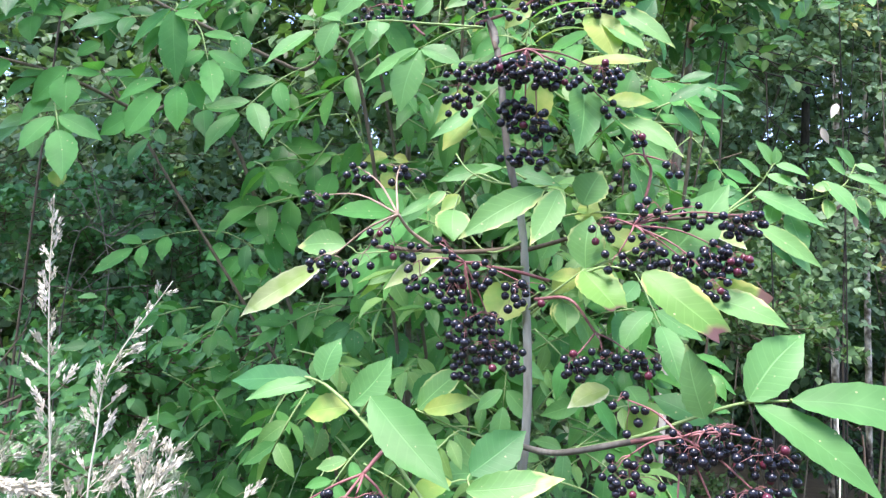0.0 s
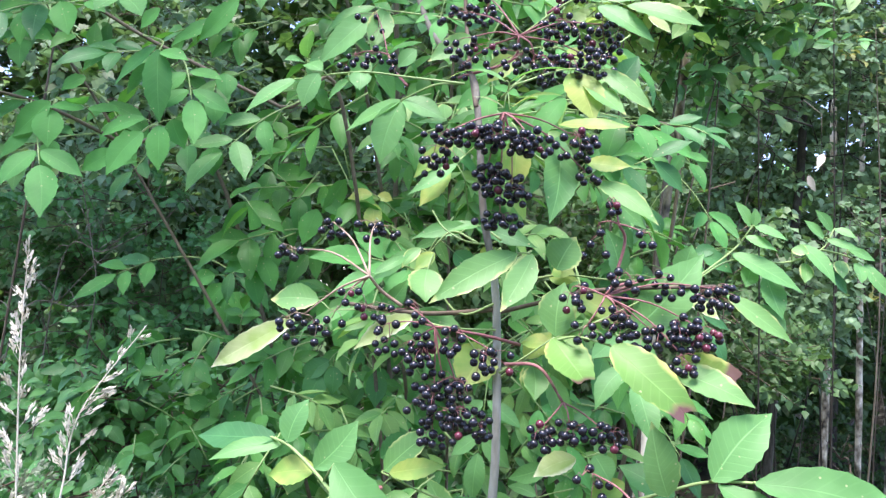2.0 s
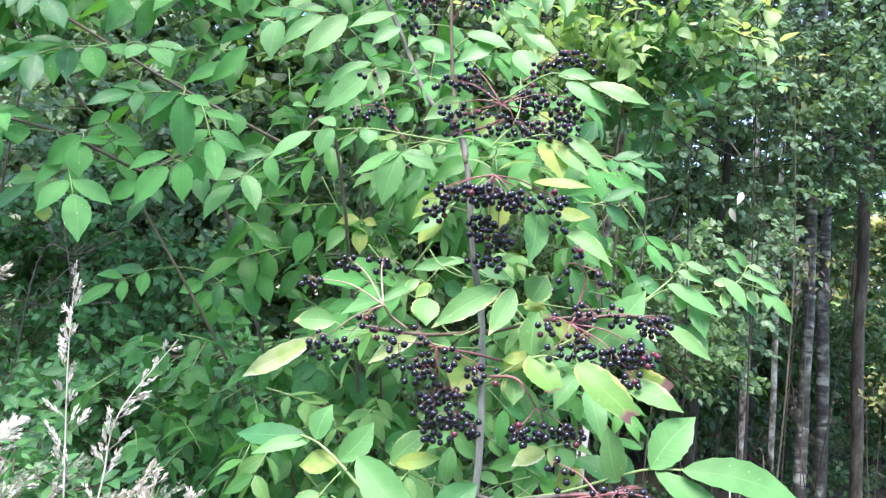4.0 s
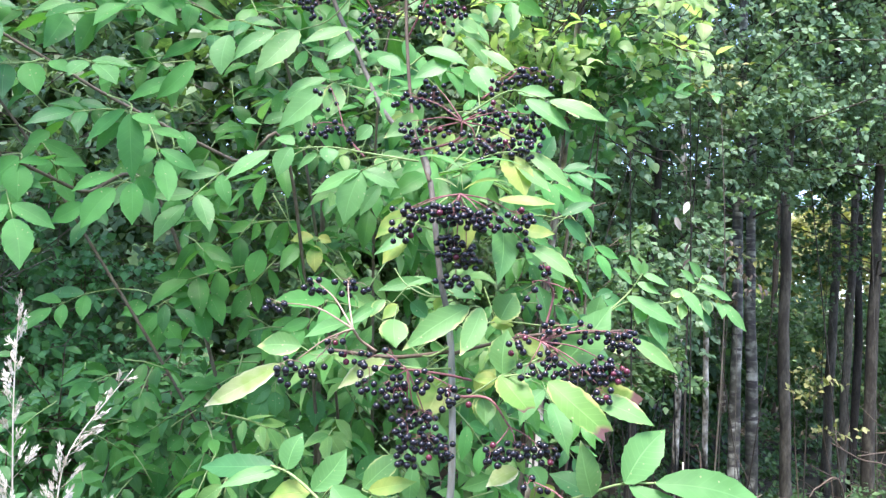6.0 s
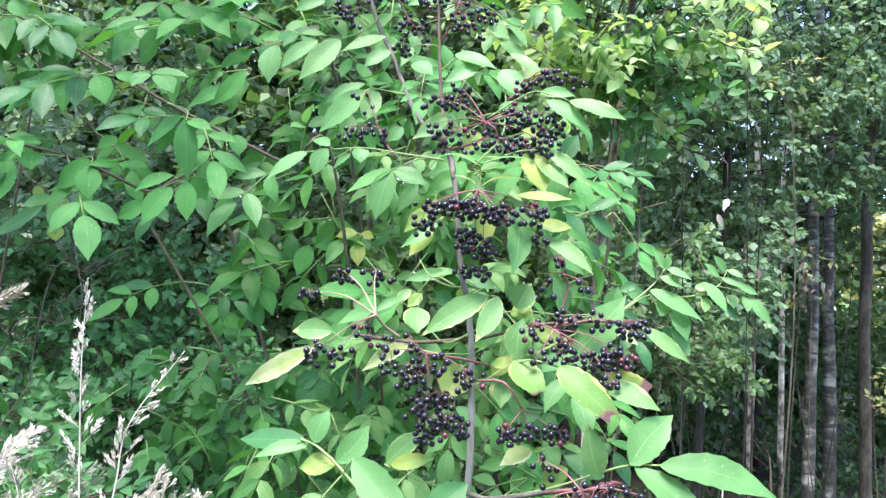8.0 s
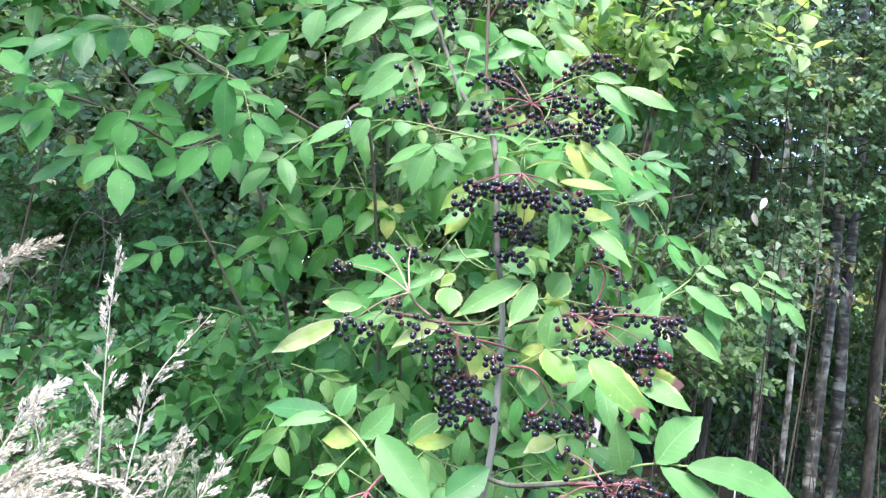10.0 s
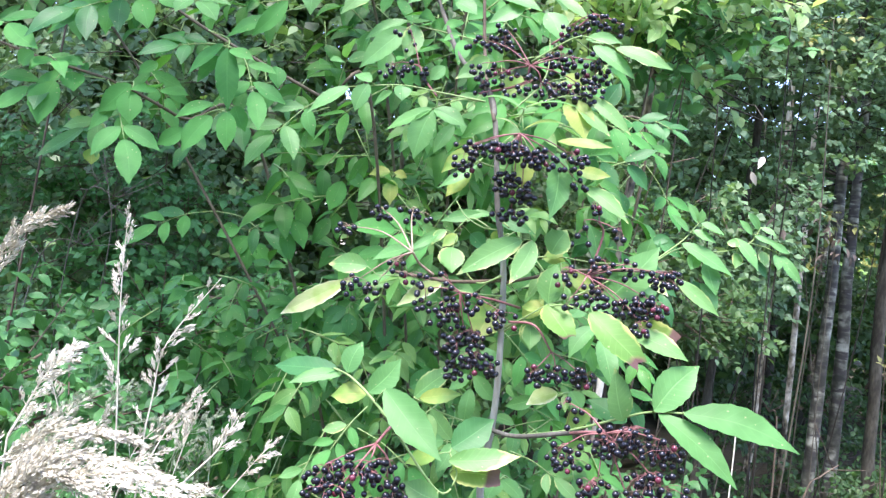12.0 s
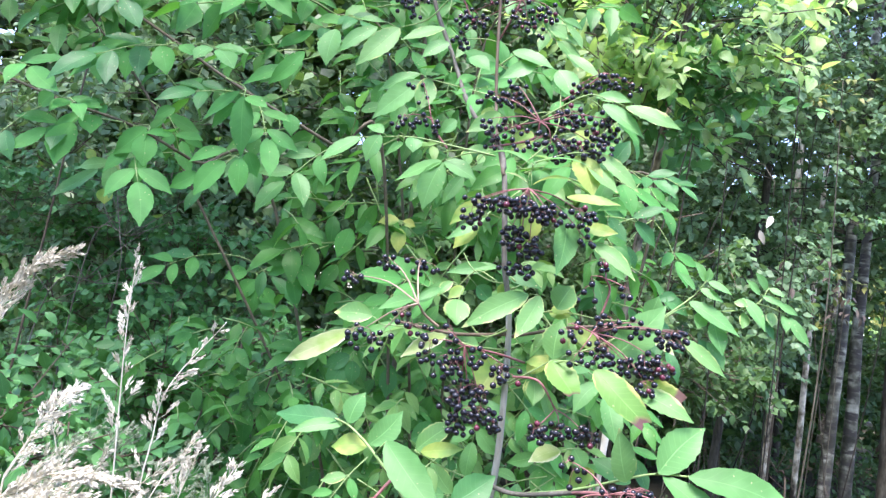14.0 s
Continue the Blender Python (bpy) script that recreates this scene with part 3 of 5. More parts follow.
bush("sallow_bush", (0.42, 1.700, 2.19), (0.33, 0.25, 0.34), 115, 9, 0.044, SUNNY, "yellow-green sallow behind the elder, its sunlight put into the colour", "shrub", 16, 0.55, "sallows", 2, clump=0.2)
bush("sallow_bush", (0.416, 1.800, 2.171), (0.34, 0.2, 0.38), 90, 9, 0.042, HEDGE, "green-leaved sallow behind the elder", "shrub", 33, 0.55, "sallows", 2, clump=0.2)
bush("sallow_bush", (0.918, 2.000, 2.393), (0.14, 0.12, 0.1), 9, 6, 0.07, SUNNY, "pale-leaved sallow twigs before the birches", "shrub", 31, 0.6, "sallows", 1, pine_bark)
bush("sallow_bush", (0.674, 1.900, 1.982), (0.13, 0.1, 0.07), 8, 6, 0.065, HEDGE, "pale-leaved sallow twigs before the birches", "shrub", 32, 0.6, "sallows", 1, pine_bark)
bush("hedge_shrub", (0.75, 3.0, 1.5), (0.65, 0.5, 0.6), 560, 9, 0.038, WOOD, "shaded shrub beside the birches", "shrub", 17, 0.6, "undergrowth shrubs", clump=0.15)
ASPEN = FOLIAGE["aspen"]
bush("aspen_sapling", (1.42, 3.8, 2.2), (0.68, 0.5, 1.2), 950, 9, 0.04, ASPEN, "leafy young aspen before the dark wood", "shrub", 18, 0.75, "aspen saplings", 4, pine_bark, 0.3, 0.17)
bush("aspen_sapling", (2.1, 4.1, 3.0), (0.8, 0.5, 0.85), 620, 9, 0.04, ASPEN, "leafy young aspen before the dark wood", "shrub", 20, 0.75, "aspen saplings", 3, pine_bark, 0.3, 0.14)
bush("aspen_sapling", (1.0, 3.6, 2.9), (0.7, 0.5, 0.8), 480, 9, 0.04, ASPEN, "leafy young aspen before the dark wood", "shrub", 26, 0.75, "aspen saplings", 4, pine_bark, 0.3, 0.14)
bush("aspen_sapling", (3.3, 4.9, 3.4), (1.0, 0.6, 0.9), 620, 9, 0.044, ASPEN, "leafy young aspen before the dark wood", "shrub", 19, 0.75, "aspen saplings", 3, pine_bark, 0.3, 0.13)
bush("aspen_sapling", (1.75, 4.7, 1.75), (0.6, 0.4, 0.8), 420, 9, 0.04, WOOD, "leafy young aspen between the trunks", "shrub", 25, 0.75, "aspen saplings", 3, pine_bark, 0.3, 0.14)
bush("aspen_sapling", (3.75, 5.4, 2.3), (0.5, 0.3, 0.7), 200, 8, 0.04, WOOD, "leafy young aspen between the trunks", "shrub", 27, 0.75, "aspen saplings", 2, pine_bark, 0.3, 0.16)
bush("bramble", (1.6, 3.4, 0.18), (0.9, 0.5, 0.32), 200, 7, 0.042, WOOD, "low bramble on the woodland floor", "undergrowth", 21, 0.6, "brambles", clump=0.14)
bush("bramble", (2.6, 3.8, 0.12), (0.8, 0.5, 0.3), 120, 7, 0.038, WOOD, "low leafy bramble on the woodland floor", "undergrowth", 22, 0.6, "brambles", clump=0.14)
bush("bramble", (2.25, 3.4, 0.42), (0.75, 0.3, 0.38), 110, 8, 0.026, AUTUMN, "low yellowing bramble on the woodland floor", "undergrowth", 24, 0.6, "brambles", clump=0.14)
bush("bramble", (1.3, 2.9, 0.36), (0.5, 0.3, 0.36), 170, 8, 0.03, HEDGE, "low leafy bramble on the woodland floor", "undergrowth", 28, 0.6, "brambles", clump=0.15)
# dark-leaved thickets: the wood's inner shade is partly in their colour
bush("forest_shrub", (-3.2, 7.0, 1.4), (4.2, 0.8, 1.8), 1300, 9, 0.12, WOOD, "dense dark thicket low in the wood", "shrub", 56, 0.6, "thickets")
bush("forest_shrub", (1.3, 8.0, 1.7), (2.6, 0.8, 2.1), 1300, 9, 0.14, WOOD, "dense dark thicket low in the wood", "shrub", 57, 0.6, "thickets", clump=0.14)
# pale shoots whose light leaf colour also stands in for sun
bush("hazel_shoot", (2.648, 4.200, 1.228), (0.13, 0.1, 0.14), 9, 6, 0.04, AUTUMN, "pale-leaved hazel shoot between the trunks, sunlight in its leaf colour", "shrub", 61, 0.6, "hazel shoots", 1)
bush("hazel_shoot", (2.940, 4.300, 0.957), (0.16, 0.1, 0.07), 6, 6, 0.036, AUTUMN, "pale-leaved hazel shoot between the trunks, sunlight in its leaf colour", "shrub", 62, 0.6, "hazel shoots", 1)
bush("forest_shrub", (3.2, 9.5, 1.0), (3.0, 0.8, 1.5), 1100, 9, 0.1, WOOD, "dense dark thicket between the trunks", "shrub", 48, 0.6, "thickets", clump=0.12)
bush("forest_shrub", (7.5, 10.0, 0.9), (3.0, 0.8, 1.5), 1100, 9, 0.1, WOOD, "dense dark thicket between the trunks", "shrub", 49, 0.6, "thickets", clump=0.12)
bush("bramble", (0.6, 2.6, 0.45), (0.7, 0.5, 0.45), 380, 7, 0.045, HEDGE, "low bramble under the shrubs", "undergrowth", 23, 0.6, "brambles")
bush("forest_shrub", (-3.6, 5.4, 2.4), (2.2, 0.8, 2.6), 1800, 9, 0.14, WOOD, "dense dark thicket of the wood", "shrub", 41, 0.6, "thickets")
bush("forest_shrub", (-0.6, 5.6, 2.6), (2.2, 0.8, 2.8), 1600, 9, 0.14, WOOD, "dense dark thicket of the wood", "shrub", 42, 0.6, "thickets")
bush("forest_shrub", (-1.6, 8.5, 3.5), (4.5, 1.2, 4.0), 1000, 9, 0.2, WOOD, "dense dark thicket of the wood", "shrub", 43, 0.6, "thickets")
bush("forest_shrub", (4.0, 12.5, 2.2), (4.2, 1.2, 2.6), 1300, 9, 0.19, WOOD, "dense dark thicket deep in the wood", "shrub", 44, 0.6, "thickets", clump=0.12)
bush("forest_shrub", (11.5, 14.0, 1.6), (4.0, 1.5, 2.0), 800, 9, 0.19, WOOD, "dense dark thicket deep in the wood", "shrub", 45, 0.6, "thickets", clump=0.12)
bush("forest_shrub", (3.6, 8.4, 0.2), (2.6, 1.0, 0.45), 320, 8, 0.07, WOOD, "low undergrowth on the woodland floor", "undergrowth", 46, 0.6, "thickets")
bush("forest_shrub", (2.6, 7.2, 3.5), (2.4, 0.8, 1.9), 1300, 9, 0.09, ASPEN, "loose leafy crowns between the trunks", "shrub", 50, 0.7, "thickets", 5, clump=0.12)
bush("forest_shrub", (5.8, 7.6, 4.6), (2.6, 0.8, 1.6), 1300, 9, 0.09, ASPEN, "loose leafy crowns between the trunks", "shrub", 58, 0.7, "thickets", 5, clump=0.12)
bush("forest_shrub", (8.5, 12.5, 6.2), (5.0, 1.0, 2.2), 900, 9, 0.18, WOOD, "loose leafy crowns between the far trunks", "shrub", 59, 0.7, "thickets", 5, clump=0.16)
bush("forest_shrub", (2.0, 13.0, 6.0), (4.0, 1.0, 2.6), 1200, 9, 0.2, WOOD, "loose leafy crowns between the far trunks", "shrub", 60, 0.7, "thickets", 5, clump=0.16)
# crown above the view, added only to shade trunks and floor
bush("shade_crown", (3.0, 6.8, 6.7), (3.4, 2.2, 1.7), 850, 9, 0.17, WOOD, "unseen wide crown added to shade the birches", "tree", 63, 0.8, "", 3, pine_bark)
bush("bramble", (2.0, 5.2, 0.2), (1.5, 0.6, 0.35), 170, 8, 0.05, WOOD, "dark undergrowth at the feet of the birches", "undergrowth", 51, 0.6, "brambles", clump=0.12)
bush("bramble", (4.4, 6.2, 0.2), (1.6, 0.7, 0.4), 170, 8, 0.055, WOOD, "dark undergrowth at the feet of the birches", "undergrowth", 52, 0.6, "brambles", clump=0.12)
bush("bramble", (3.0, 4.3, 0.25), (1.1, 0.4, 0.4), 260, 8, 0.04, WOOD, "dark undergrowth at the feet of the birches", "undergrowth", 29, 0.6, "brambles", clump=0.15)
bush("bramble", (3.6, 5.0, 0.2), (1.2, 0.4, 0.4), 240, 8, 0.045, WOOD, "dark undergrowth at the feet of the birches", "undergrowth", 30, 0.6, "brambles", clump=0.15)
# made-up crown overhead that keeps sun off the left shrubs
bush("shade_hazel", (-1.3, 1.95, 3.6), (1.15, 0.85, 0.85), 520, 9, 0.09, WOOD, "unseen overhanging crown added to shade the undergrowth", "tree", 53, 0.8, "", 3)
bush("hedge_shrub", (-0.48, 1.5, 1.08), (0.34, 0.16, 0.24), 190, 7, 0.036, HEDGE, "leafy green shrub at the foot of the elder", "shrub", 55, 0.52, "undergrowth shrubs", 5, clump=0.2)
# sunlit hedge on the far side of the wood, sun also in its pale colours
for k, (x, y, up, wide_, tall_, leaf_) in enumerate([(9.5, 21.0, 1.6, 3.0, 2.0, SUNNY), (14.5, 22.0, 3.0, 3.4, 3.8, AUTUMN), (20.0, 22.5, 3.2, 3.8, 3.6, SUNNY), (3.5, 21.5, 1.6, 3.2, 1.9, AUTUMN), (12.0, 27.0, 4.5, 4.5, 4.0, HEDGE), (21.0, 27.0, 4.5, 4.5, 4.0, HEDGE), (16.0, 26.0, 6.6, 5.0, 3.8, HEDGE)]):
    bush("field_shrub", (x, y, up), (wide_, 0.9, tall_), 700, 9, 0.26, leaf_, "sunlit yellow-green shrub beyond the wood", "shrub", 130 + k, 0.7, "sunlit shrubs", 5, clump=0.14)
bush("hazel_shoot", (1.628, 3.400, 2.759), (0.07, 0.06, 0.06), 4, 5, 0.045, AUTUMN, "few yellowed leaves on a thin shoot", "shrub", 70, 0.5, "hazel shoots", 1, pine_bark)
bush("hazel_shoot", (1.566, 3.400, 2.657), (0.07, 0.06, 0.06), 4, 5, 0.045, AUTUMN, "few yellowed leaves on a thin shoot", "shrub", 71, 0.5, "hazel shoots", 1, pine_bark)
bush("hazel_shoot", (1.793, 3.600, 1.727), (0.07, 0.06, 0.06), 4, 5, 0.045, AUTUMN, "few yellowed leaves on a thin shoot", "shrub", 72, 0.5, "hazel shoots", 1, pine_bark)
bush("hazel_shoot", (2.115, 4.000, 1.970), (0.07, 0.06, 0.06), 4, 5, 0.045, AUTUMN, "few yellowed leaves on a thin shoot", "shrub", 73, 0.5, "hazel shoots", 1, pine_bark)
bush("hazel_shoot", (2.627, 4.200, 1.152), (0.07, 0.06, 0.06), 4, 5, 0.045, AUTUMN, "few yellowed leaves on a thin shoot", "shrub", 74, 0.5, "hazel shoots", 1, pine_bark)
bush("nettle_clump", (-0.596, 1.050, 1.139), (0.16, 0.1, 0.13), 90, 7, 0.034, HEDGE, "fresh green nettles among the dry grass", "undergrowth", 80, 0.5, "", 6)
# unseen trees across the path, behind the walker, added to block low sky light
for k, x in enumerate((-11.0, -5.5, 0.0, 5.5, 11.0)):
    bush("sky_screen_tree", (x, -9.0 - (k % 2), 3.6), (3.6, 1.8, 4.2), 300, 9, 0.34, WOOD, "unseen dense leafy tree added to block low sky light", "tree", 90 + k, 0.6, "trees across the path", 4)


def fallen_branches():
    rng = random.Random(12)
    for k, (a, b) in enumerate([((2.593, 3.900, 0.935), (3.093, 4.000, 0.724)), ((3.069, 4.200, 0.965), (3.377, 4.200, 0.967)), ((2.415, 3.800, 0.661), (2.732, 4.000, 0.683)), ((2.093, 3.700, 0.684), (1.894, 3.600, 0.534)), ((1.715, 3.800, 0.947), (1.765, 3.700, 0.823)), ((2.897, 4.100, 0.842), (3.351, 4.300, 0.836))]):
        a, b = Vector(a), Vector(b)
        ob = thing("fallen_branch", a, "thin bare grey branch leaning in the undergrowth", "branch", "fallen branches")
        t = Tubes(a)
        mid = a.lerp(b, 0.5) + Vector((rng.gauss(0, 0.03), rng.gauss(0, 0.05), rng.uniform(0.0, 0.03)))
        foot = b + (b - a) * 0.4
        foot.z = 0.0
        line = smooth_line([a, mid, b, foot])
        t.add(line, 0.003, 0.006, 6, 0.1, rng)
        for j in range(4):
            q = line[rng.randrange(2, len(line) - 4)]
            t.add([q, q + Vector((rng.gauss(0, 0.1), rng.gauss(0, 0.05), rng.gauss(0.08, 0.06)))], 0.0025, 0.001, 4)
        child("stick", t.mesh("stick", stem_brown), ob)


fallen_branches()


def bare_shoots():
    rng = random.Random(31)
    for a, b in [((-0.946, 1.9, 1.459), (-0.75, 1.9, 1.539)), ((-0.88, 1.95, 1.35), (-0.935, 1.92, 1.66)), ((-1.006, 1.85, 1.309), (-0.77, 1.95, 1.372))]:
        a, b = Vector(a), Vector(b)
        foot = Vector((a.x - 0.1 + rng.gauss(0, 0.05), a.y + 0.15, 0))
        ob = thing("bare_shoot", foot, "thin bare grey-brown shoot in the shade", "branch", "bare shoots")
        t = Tubes(foot)
        line = smooth_line([foot, foot.lerp(a, 0.6) + Vector((-0.04, 0.03, 0.05)), a, a.lerp(b, 0.5) + Vector((rng.gauss(0, 0.012), 0, rng.gauss(0, 0.012))), b])
        t.add(line, 0.0026, 0.001, 6, 0.1, rng)
        for j in range(7):
            q = line[rng.randrange(len(line) // 2, len(line) - 1)]
            e = q + Vector((rng.gauss(0, 0.07), rng.gauss(0, 0.04), rng.gauss(0.03, 0.06)))
            t.add([q, q.lerp(e, 0.5) + Vector((0, 0, 0.01)), e], 0.0014, 0.0006, 4)
        child("stick", t.mesh("stick", branch_grey), ob)


bare_shoots()

# ---------------------------------------------------------------- elder in front, with berries
elder = thing("elder_shrub", (0.12, 0.82, 0), "elder shrub with green yellowing leaves and black berry clusters", "shrub")


def elder_stems():
    t = Tubes((0.12, 0.82, 0))
    t.add(smooth_line([(0.16, 0.86, -0.03), (0.14, 0.84, 0.6), (0.125, 0.83, 1.1), (0.110, 0.820, 1.171), (0.114, 0.820, 1.281), (0.106, 0.820, 1.404), (0.099, 0.820, 1.458)]), 0.0052, 0.0037, 10, 0.05, random.Random(1))
    child("stem", t.mesh("stem", stem_grey), elder, "smooth grey main stem").location = (0, 0, 0)
    t = Tubes((0.12, 0.82, 0))
    t.add(smooth_line([(0.099, 0.820, 1.458), (0.085, 0.820, 1.510), (0.072, 0.850, 1.605), (0.058, 0.900, 1.664), (0.013, 0.950, 1.717), (-0.029, 1.020, 1.813), (-0.077, 1.060, 1.918), (-0.116, 1.100, 2.080)]), 0.0035, 0.0032, 9, 0.06, random.Random(2))
    child("branch", t.mesh("branch", branch_grey), elder)
    t = Tubes((0.12, 0.82, 0))
    t.add(smooth_line([(0.104, 0.810, 1.250), (0.139, 0.790, 1.249), (0.193, 0.760, 1.267), (0.228, 0.740, 1.278)]), 0.0029, 0.0023, 8, 0.05, random.Random(3))
    child("branch", t.mesh("branch", branch_grey), elder)
    t = Tubes((0.12, 0.82, 0))
    t.add(smooth_line([(0.101, 0.820, 1.423), (0.067, 0.810, 1.417), (0.030, 0.800, 1.414), (-0.031, 0.820, 1.417)]), 0.0024, 0.0018, 7)
    child("branch", t.mesh("branch", stem_brown), elder)
    t = Tubes((0.12, 0.82, 0))
    t.add(smooth_line([(0.101, 0.820, 1.419), (0.134, 0.820, 1.430), (0.188, 0.800, 1.447), (0.289, 0.800, 1.459)]), 0.0022, 0.0016, 7)
    child("branch", t.mesh("branch", stem_brown), elder)
    t = Tubes((0.12, 0.82, 0))
    t.add(smooth_line([(0.069, 0.853, 1.616), (0.051, 0.950, 1.705), (0.036, 0.980, 1.818), (0.027, 1.000, 1.935), (0.026, 1.050, 2.078)]), 0.0026, 0.0022, 8)
    child("branch", t.mesh("branch", stem_brown), elder)


elder_stems()

# upper trio and its neighbours
frond(elder, [(0.055, 0.860, 1.640), (0.025, 0.880, 1.643), (-0.010, 0.900, 1.631)], [
    ((-0.012, 0.900, 1.630), (-0.071, 0.920, 1.597), 0.0230, "green", 0.04),
    ((-0.011, 0.900, 1.629), (-0.027, 0.900, 1.562), 0.0346, "green", 0.05),
    ((-0.009, 0.900, 1.631), (0.036, 0.890, 1.611), 0.0264, "green", 0.06)])
frond(elder, [(0.055, 0.860, 1.640), (-0.002, 0.870, 1.646), (-0.054, 0.880, 1.651), (-0.123, 0.890, 1.642)], [
    ((-0.121, 0.890, 1.642), (-0.168, 0.880, 1.600), 0.0232, "green", 0.05),
    ((-0.095, 0.880, 1.647), (-0.108, 0.880, 1.610), 0.0249, "green", 0.06),
    ((-0.092, 0.880, 1.650), (-0.117, 0.900, 1.661), 0.0187, "green", 0.08),
    ((-0.052, 0.880, 1.651), (-0.049, 0.870, 1.629), 0.0223, "green", 0.08),
    ((-0.064, 0.880, 1.641), (-0.088, 0.900, 1.623), 0.0151, "green", 0.04)])
frond(elder, [(0.093, 0.820, 1.617), (0.098, 0.800, 1.617), (0.099, 0.790, 1.622)], [
    ((0.099, 0.790, 1.622), (0.161, 0.760, 1.624), 0.0128, "green", 0.12),
    ((0.101, 0.790, 1.598), (0.147, 0.770, 1.607), 0.0096, "yellow", 0.12),
    ((0.095, 0.790, 1.623), (0.042, 0.820, 1.631), 0.0125, "edge", 0.14),
    ((0.096, 0.800, 1.602), (0.068, 0.800, 1.610), 0.0078, "pale", 0.1)], face=(0, -0.4, 0.9))
frond(elder, [(0.105, 0.840, 1.636), (0.146, 0.850, 1.656), (0.179, 0.860, 1.663)], [
    ((0.157, 0.860, 1.657), (0.181, 0.840, 1.605), 0.0379, "yellow", 0.04),
    ((0.184, 0.860, 1.663), (0.236, 0.840, 1.618), 0.0194, "edge", 0.05),
    ((0.148, 0.830, 1.598), (0.210, 0.810, 1.595), 0.0161, "yellow", 0.05)])
frond(elder, [(0.104, 0.830, 1.597), (0.129, 0.840, 1.570), (0.169, 0.850, 1.556)], [
    ((0.146, 0.800, 1.579), (0.142, 0.770, 1.498), 0.0316, "green", 0.02),
    ((0.176, 0.840, 1.567), (0.216, 0.830, 1.564), 0.0187, "yellow", 0.05),
    ((0.187, 0.840, 1.549), (0.240, 0.810, 1.509), 0.0205, "edge", 0.05),
    ((0.192, 0.850, 1.549), (0.237, 0.850, 1.510), 0.0242, "green", 0.02),
    ((0.113, 0.840, 1.588), (0.113, 0.840, 1.533), 0.0283, "yellow", 0.03)])
frond(elder, [(0.093, 0.860, 1.601), (0.062, 0.870, 1.572)], [
    ((0.055, 0.860, 1.560), (0.011, 0.850, 1.525), 0.0148, "green", 0.06),
    ((0.047, 0.870, 1.557), (0.022, 0.860, 1.516), 0.0238, "yellow", 0.03),
    ((0.048, 0.880, 1.583), (0.012, 0.880, 1.547), 0.0197, "yellow", 0.03)])
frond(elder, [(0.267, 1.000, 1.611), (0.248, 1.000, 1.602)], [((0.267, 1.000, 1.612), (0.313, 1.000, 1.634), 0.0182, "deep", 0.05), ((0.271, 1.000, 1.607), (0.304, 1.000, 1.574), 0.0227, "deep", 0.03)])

# middle storey
frond(elder, [(0.105, 0.820, 1.457), (0.121, 0.800, 1.474)], [
    ((0.118, 0.800, 1.473), (0.047, 0.770, 1.423), 0.0278, "edge", 0.04),
    ((0.132, 0.800, 1.473), (0.107, 0.770, 1.421), 0.0254, "edge", 0.04),
    ((0.153, 0.800, 1.462), (0.168, 0.800, 1.492), 0.0330, "edge", 0.06)])
frond(elder, [(0.103, 0.830, 1.487), (0.086, 0.850, 1.500)], [
    ((0.079, 0.860, 1.501), (0.137, 0.840, 1.483), 0.0216, "deep", 0.07),
    ((0.082, 0.860, 1.502), (0.037, 0.860, 1.490), 0.0137, "green", 0.07)])
frond(elder, [(0.093, 0.840, 1.483), (0.072, 0.830, 1.483), (0.050, 0.840, 1.494), (0.036, 0.850, 1.512)], [], 0.0009)
frond(elder, [(0.107, 0.820, 1.431), (0.071, 0.810, 1.417), (0.039, 0.820, 1.453)], [
    ((0.039, 0.820, 1.454), (0.042, 0.800, 1.424), 0.0319, "edge", 0.06),
    ((0.042, 0.840, 1.471), (0.026, 0.830, 1.453), 0.0148, "yellow", 0.06)])
frond(elder, [(0.110, 0.820, 1.405), (0.062, 0.800, 1.404), (0.004, 0.810, 1.413), (-0.047, 0.820, 1.410)], [
    ((-0.078, 0.820, 1.398), (-0.158, 0.840, 1.346), 0.0235, "pale", 0.14),
    ((-0.060, 0.830, 1.418), (-0.108, 0.840, 1.414), 0.0270, "edge", 0.08),
    ((-0.009, 0.820, 1.446), (0.021, 0.840, 1.468), 0.0113, "green", 0.06),
    ((0.032, 0.800, 1.411), (-0.016, 0.790, 1.378), 0.0183, "pale", 0.05),
    ((-0.024, 0.830, 1.416), (-0.081, 0.850, 1.385), 0.0155, "green", 0.05),
    ((-0.014, 0.860, 1.446), (-0.061, 0.880, 1.425), 0.0188, "green", 0.05)])
frond(elder, [(0.112, 0.830, 1.401), (0.090, 0.820, 1.383)], [
    ((0.095, 0.830, 1.391), (0.078, 0.810, 1.351), 0.0406, "yellow", 0.03),
    ((0.072, 0.830, 1.403), (0.019, 0.840, 1.413), 0.0217, "green", 0.05),
    ((0.055, 0.820, 1.394), (0.035, 0.820, 1.372), 0.0214, "edge", 0.05)])
frond(elder, [(0.111, 0.810, 1.368), (0.130, 0.790, 1.384), (0.154, 0.780, 1.404)], [
    ((0.155, 0.780, 1.405), (0.160, 0.790, 1.451), 0.0326, "edge", 0.05),
    ((0.153, 0.780, 1.403), (0.179, 0.750, 1.372), 0.0335, "brown", 0.04),
    ((0.152, 0.790, 1.398), (0.127, 0.800, 1.396), 0.0172, "yellow", 0.05)])
frond(elder, [(0.112, 0.820, 1.363), (0.130, 0.800, 1.379), (0.140, 0.800, 1.379)], [
    ((0.140, 0.810, 1.376), (0.142, 0.790, 1.349), 0.0233, "edge", 0.04),
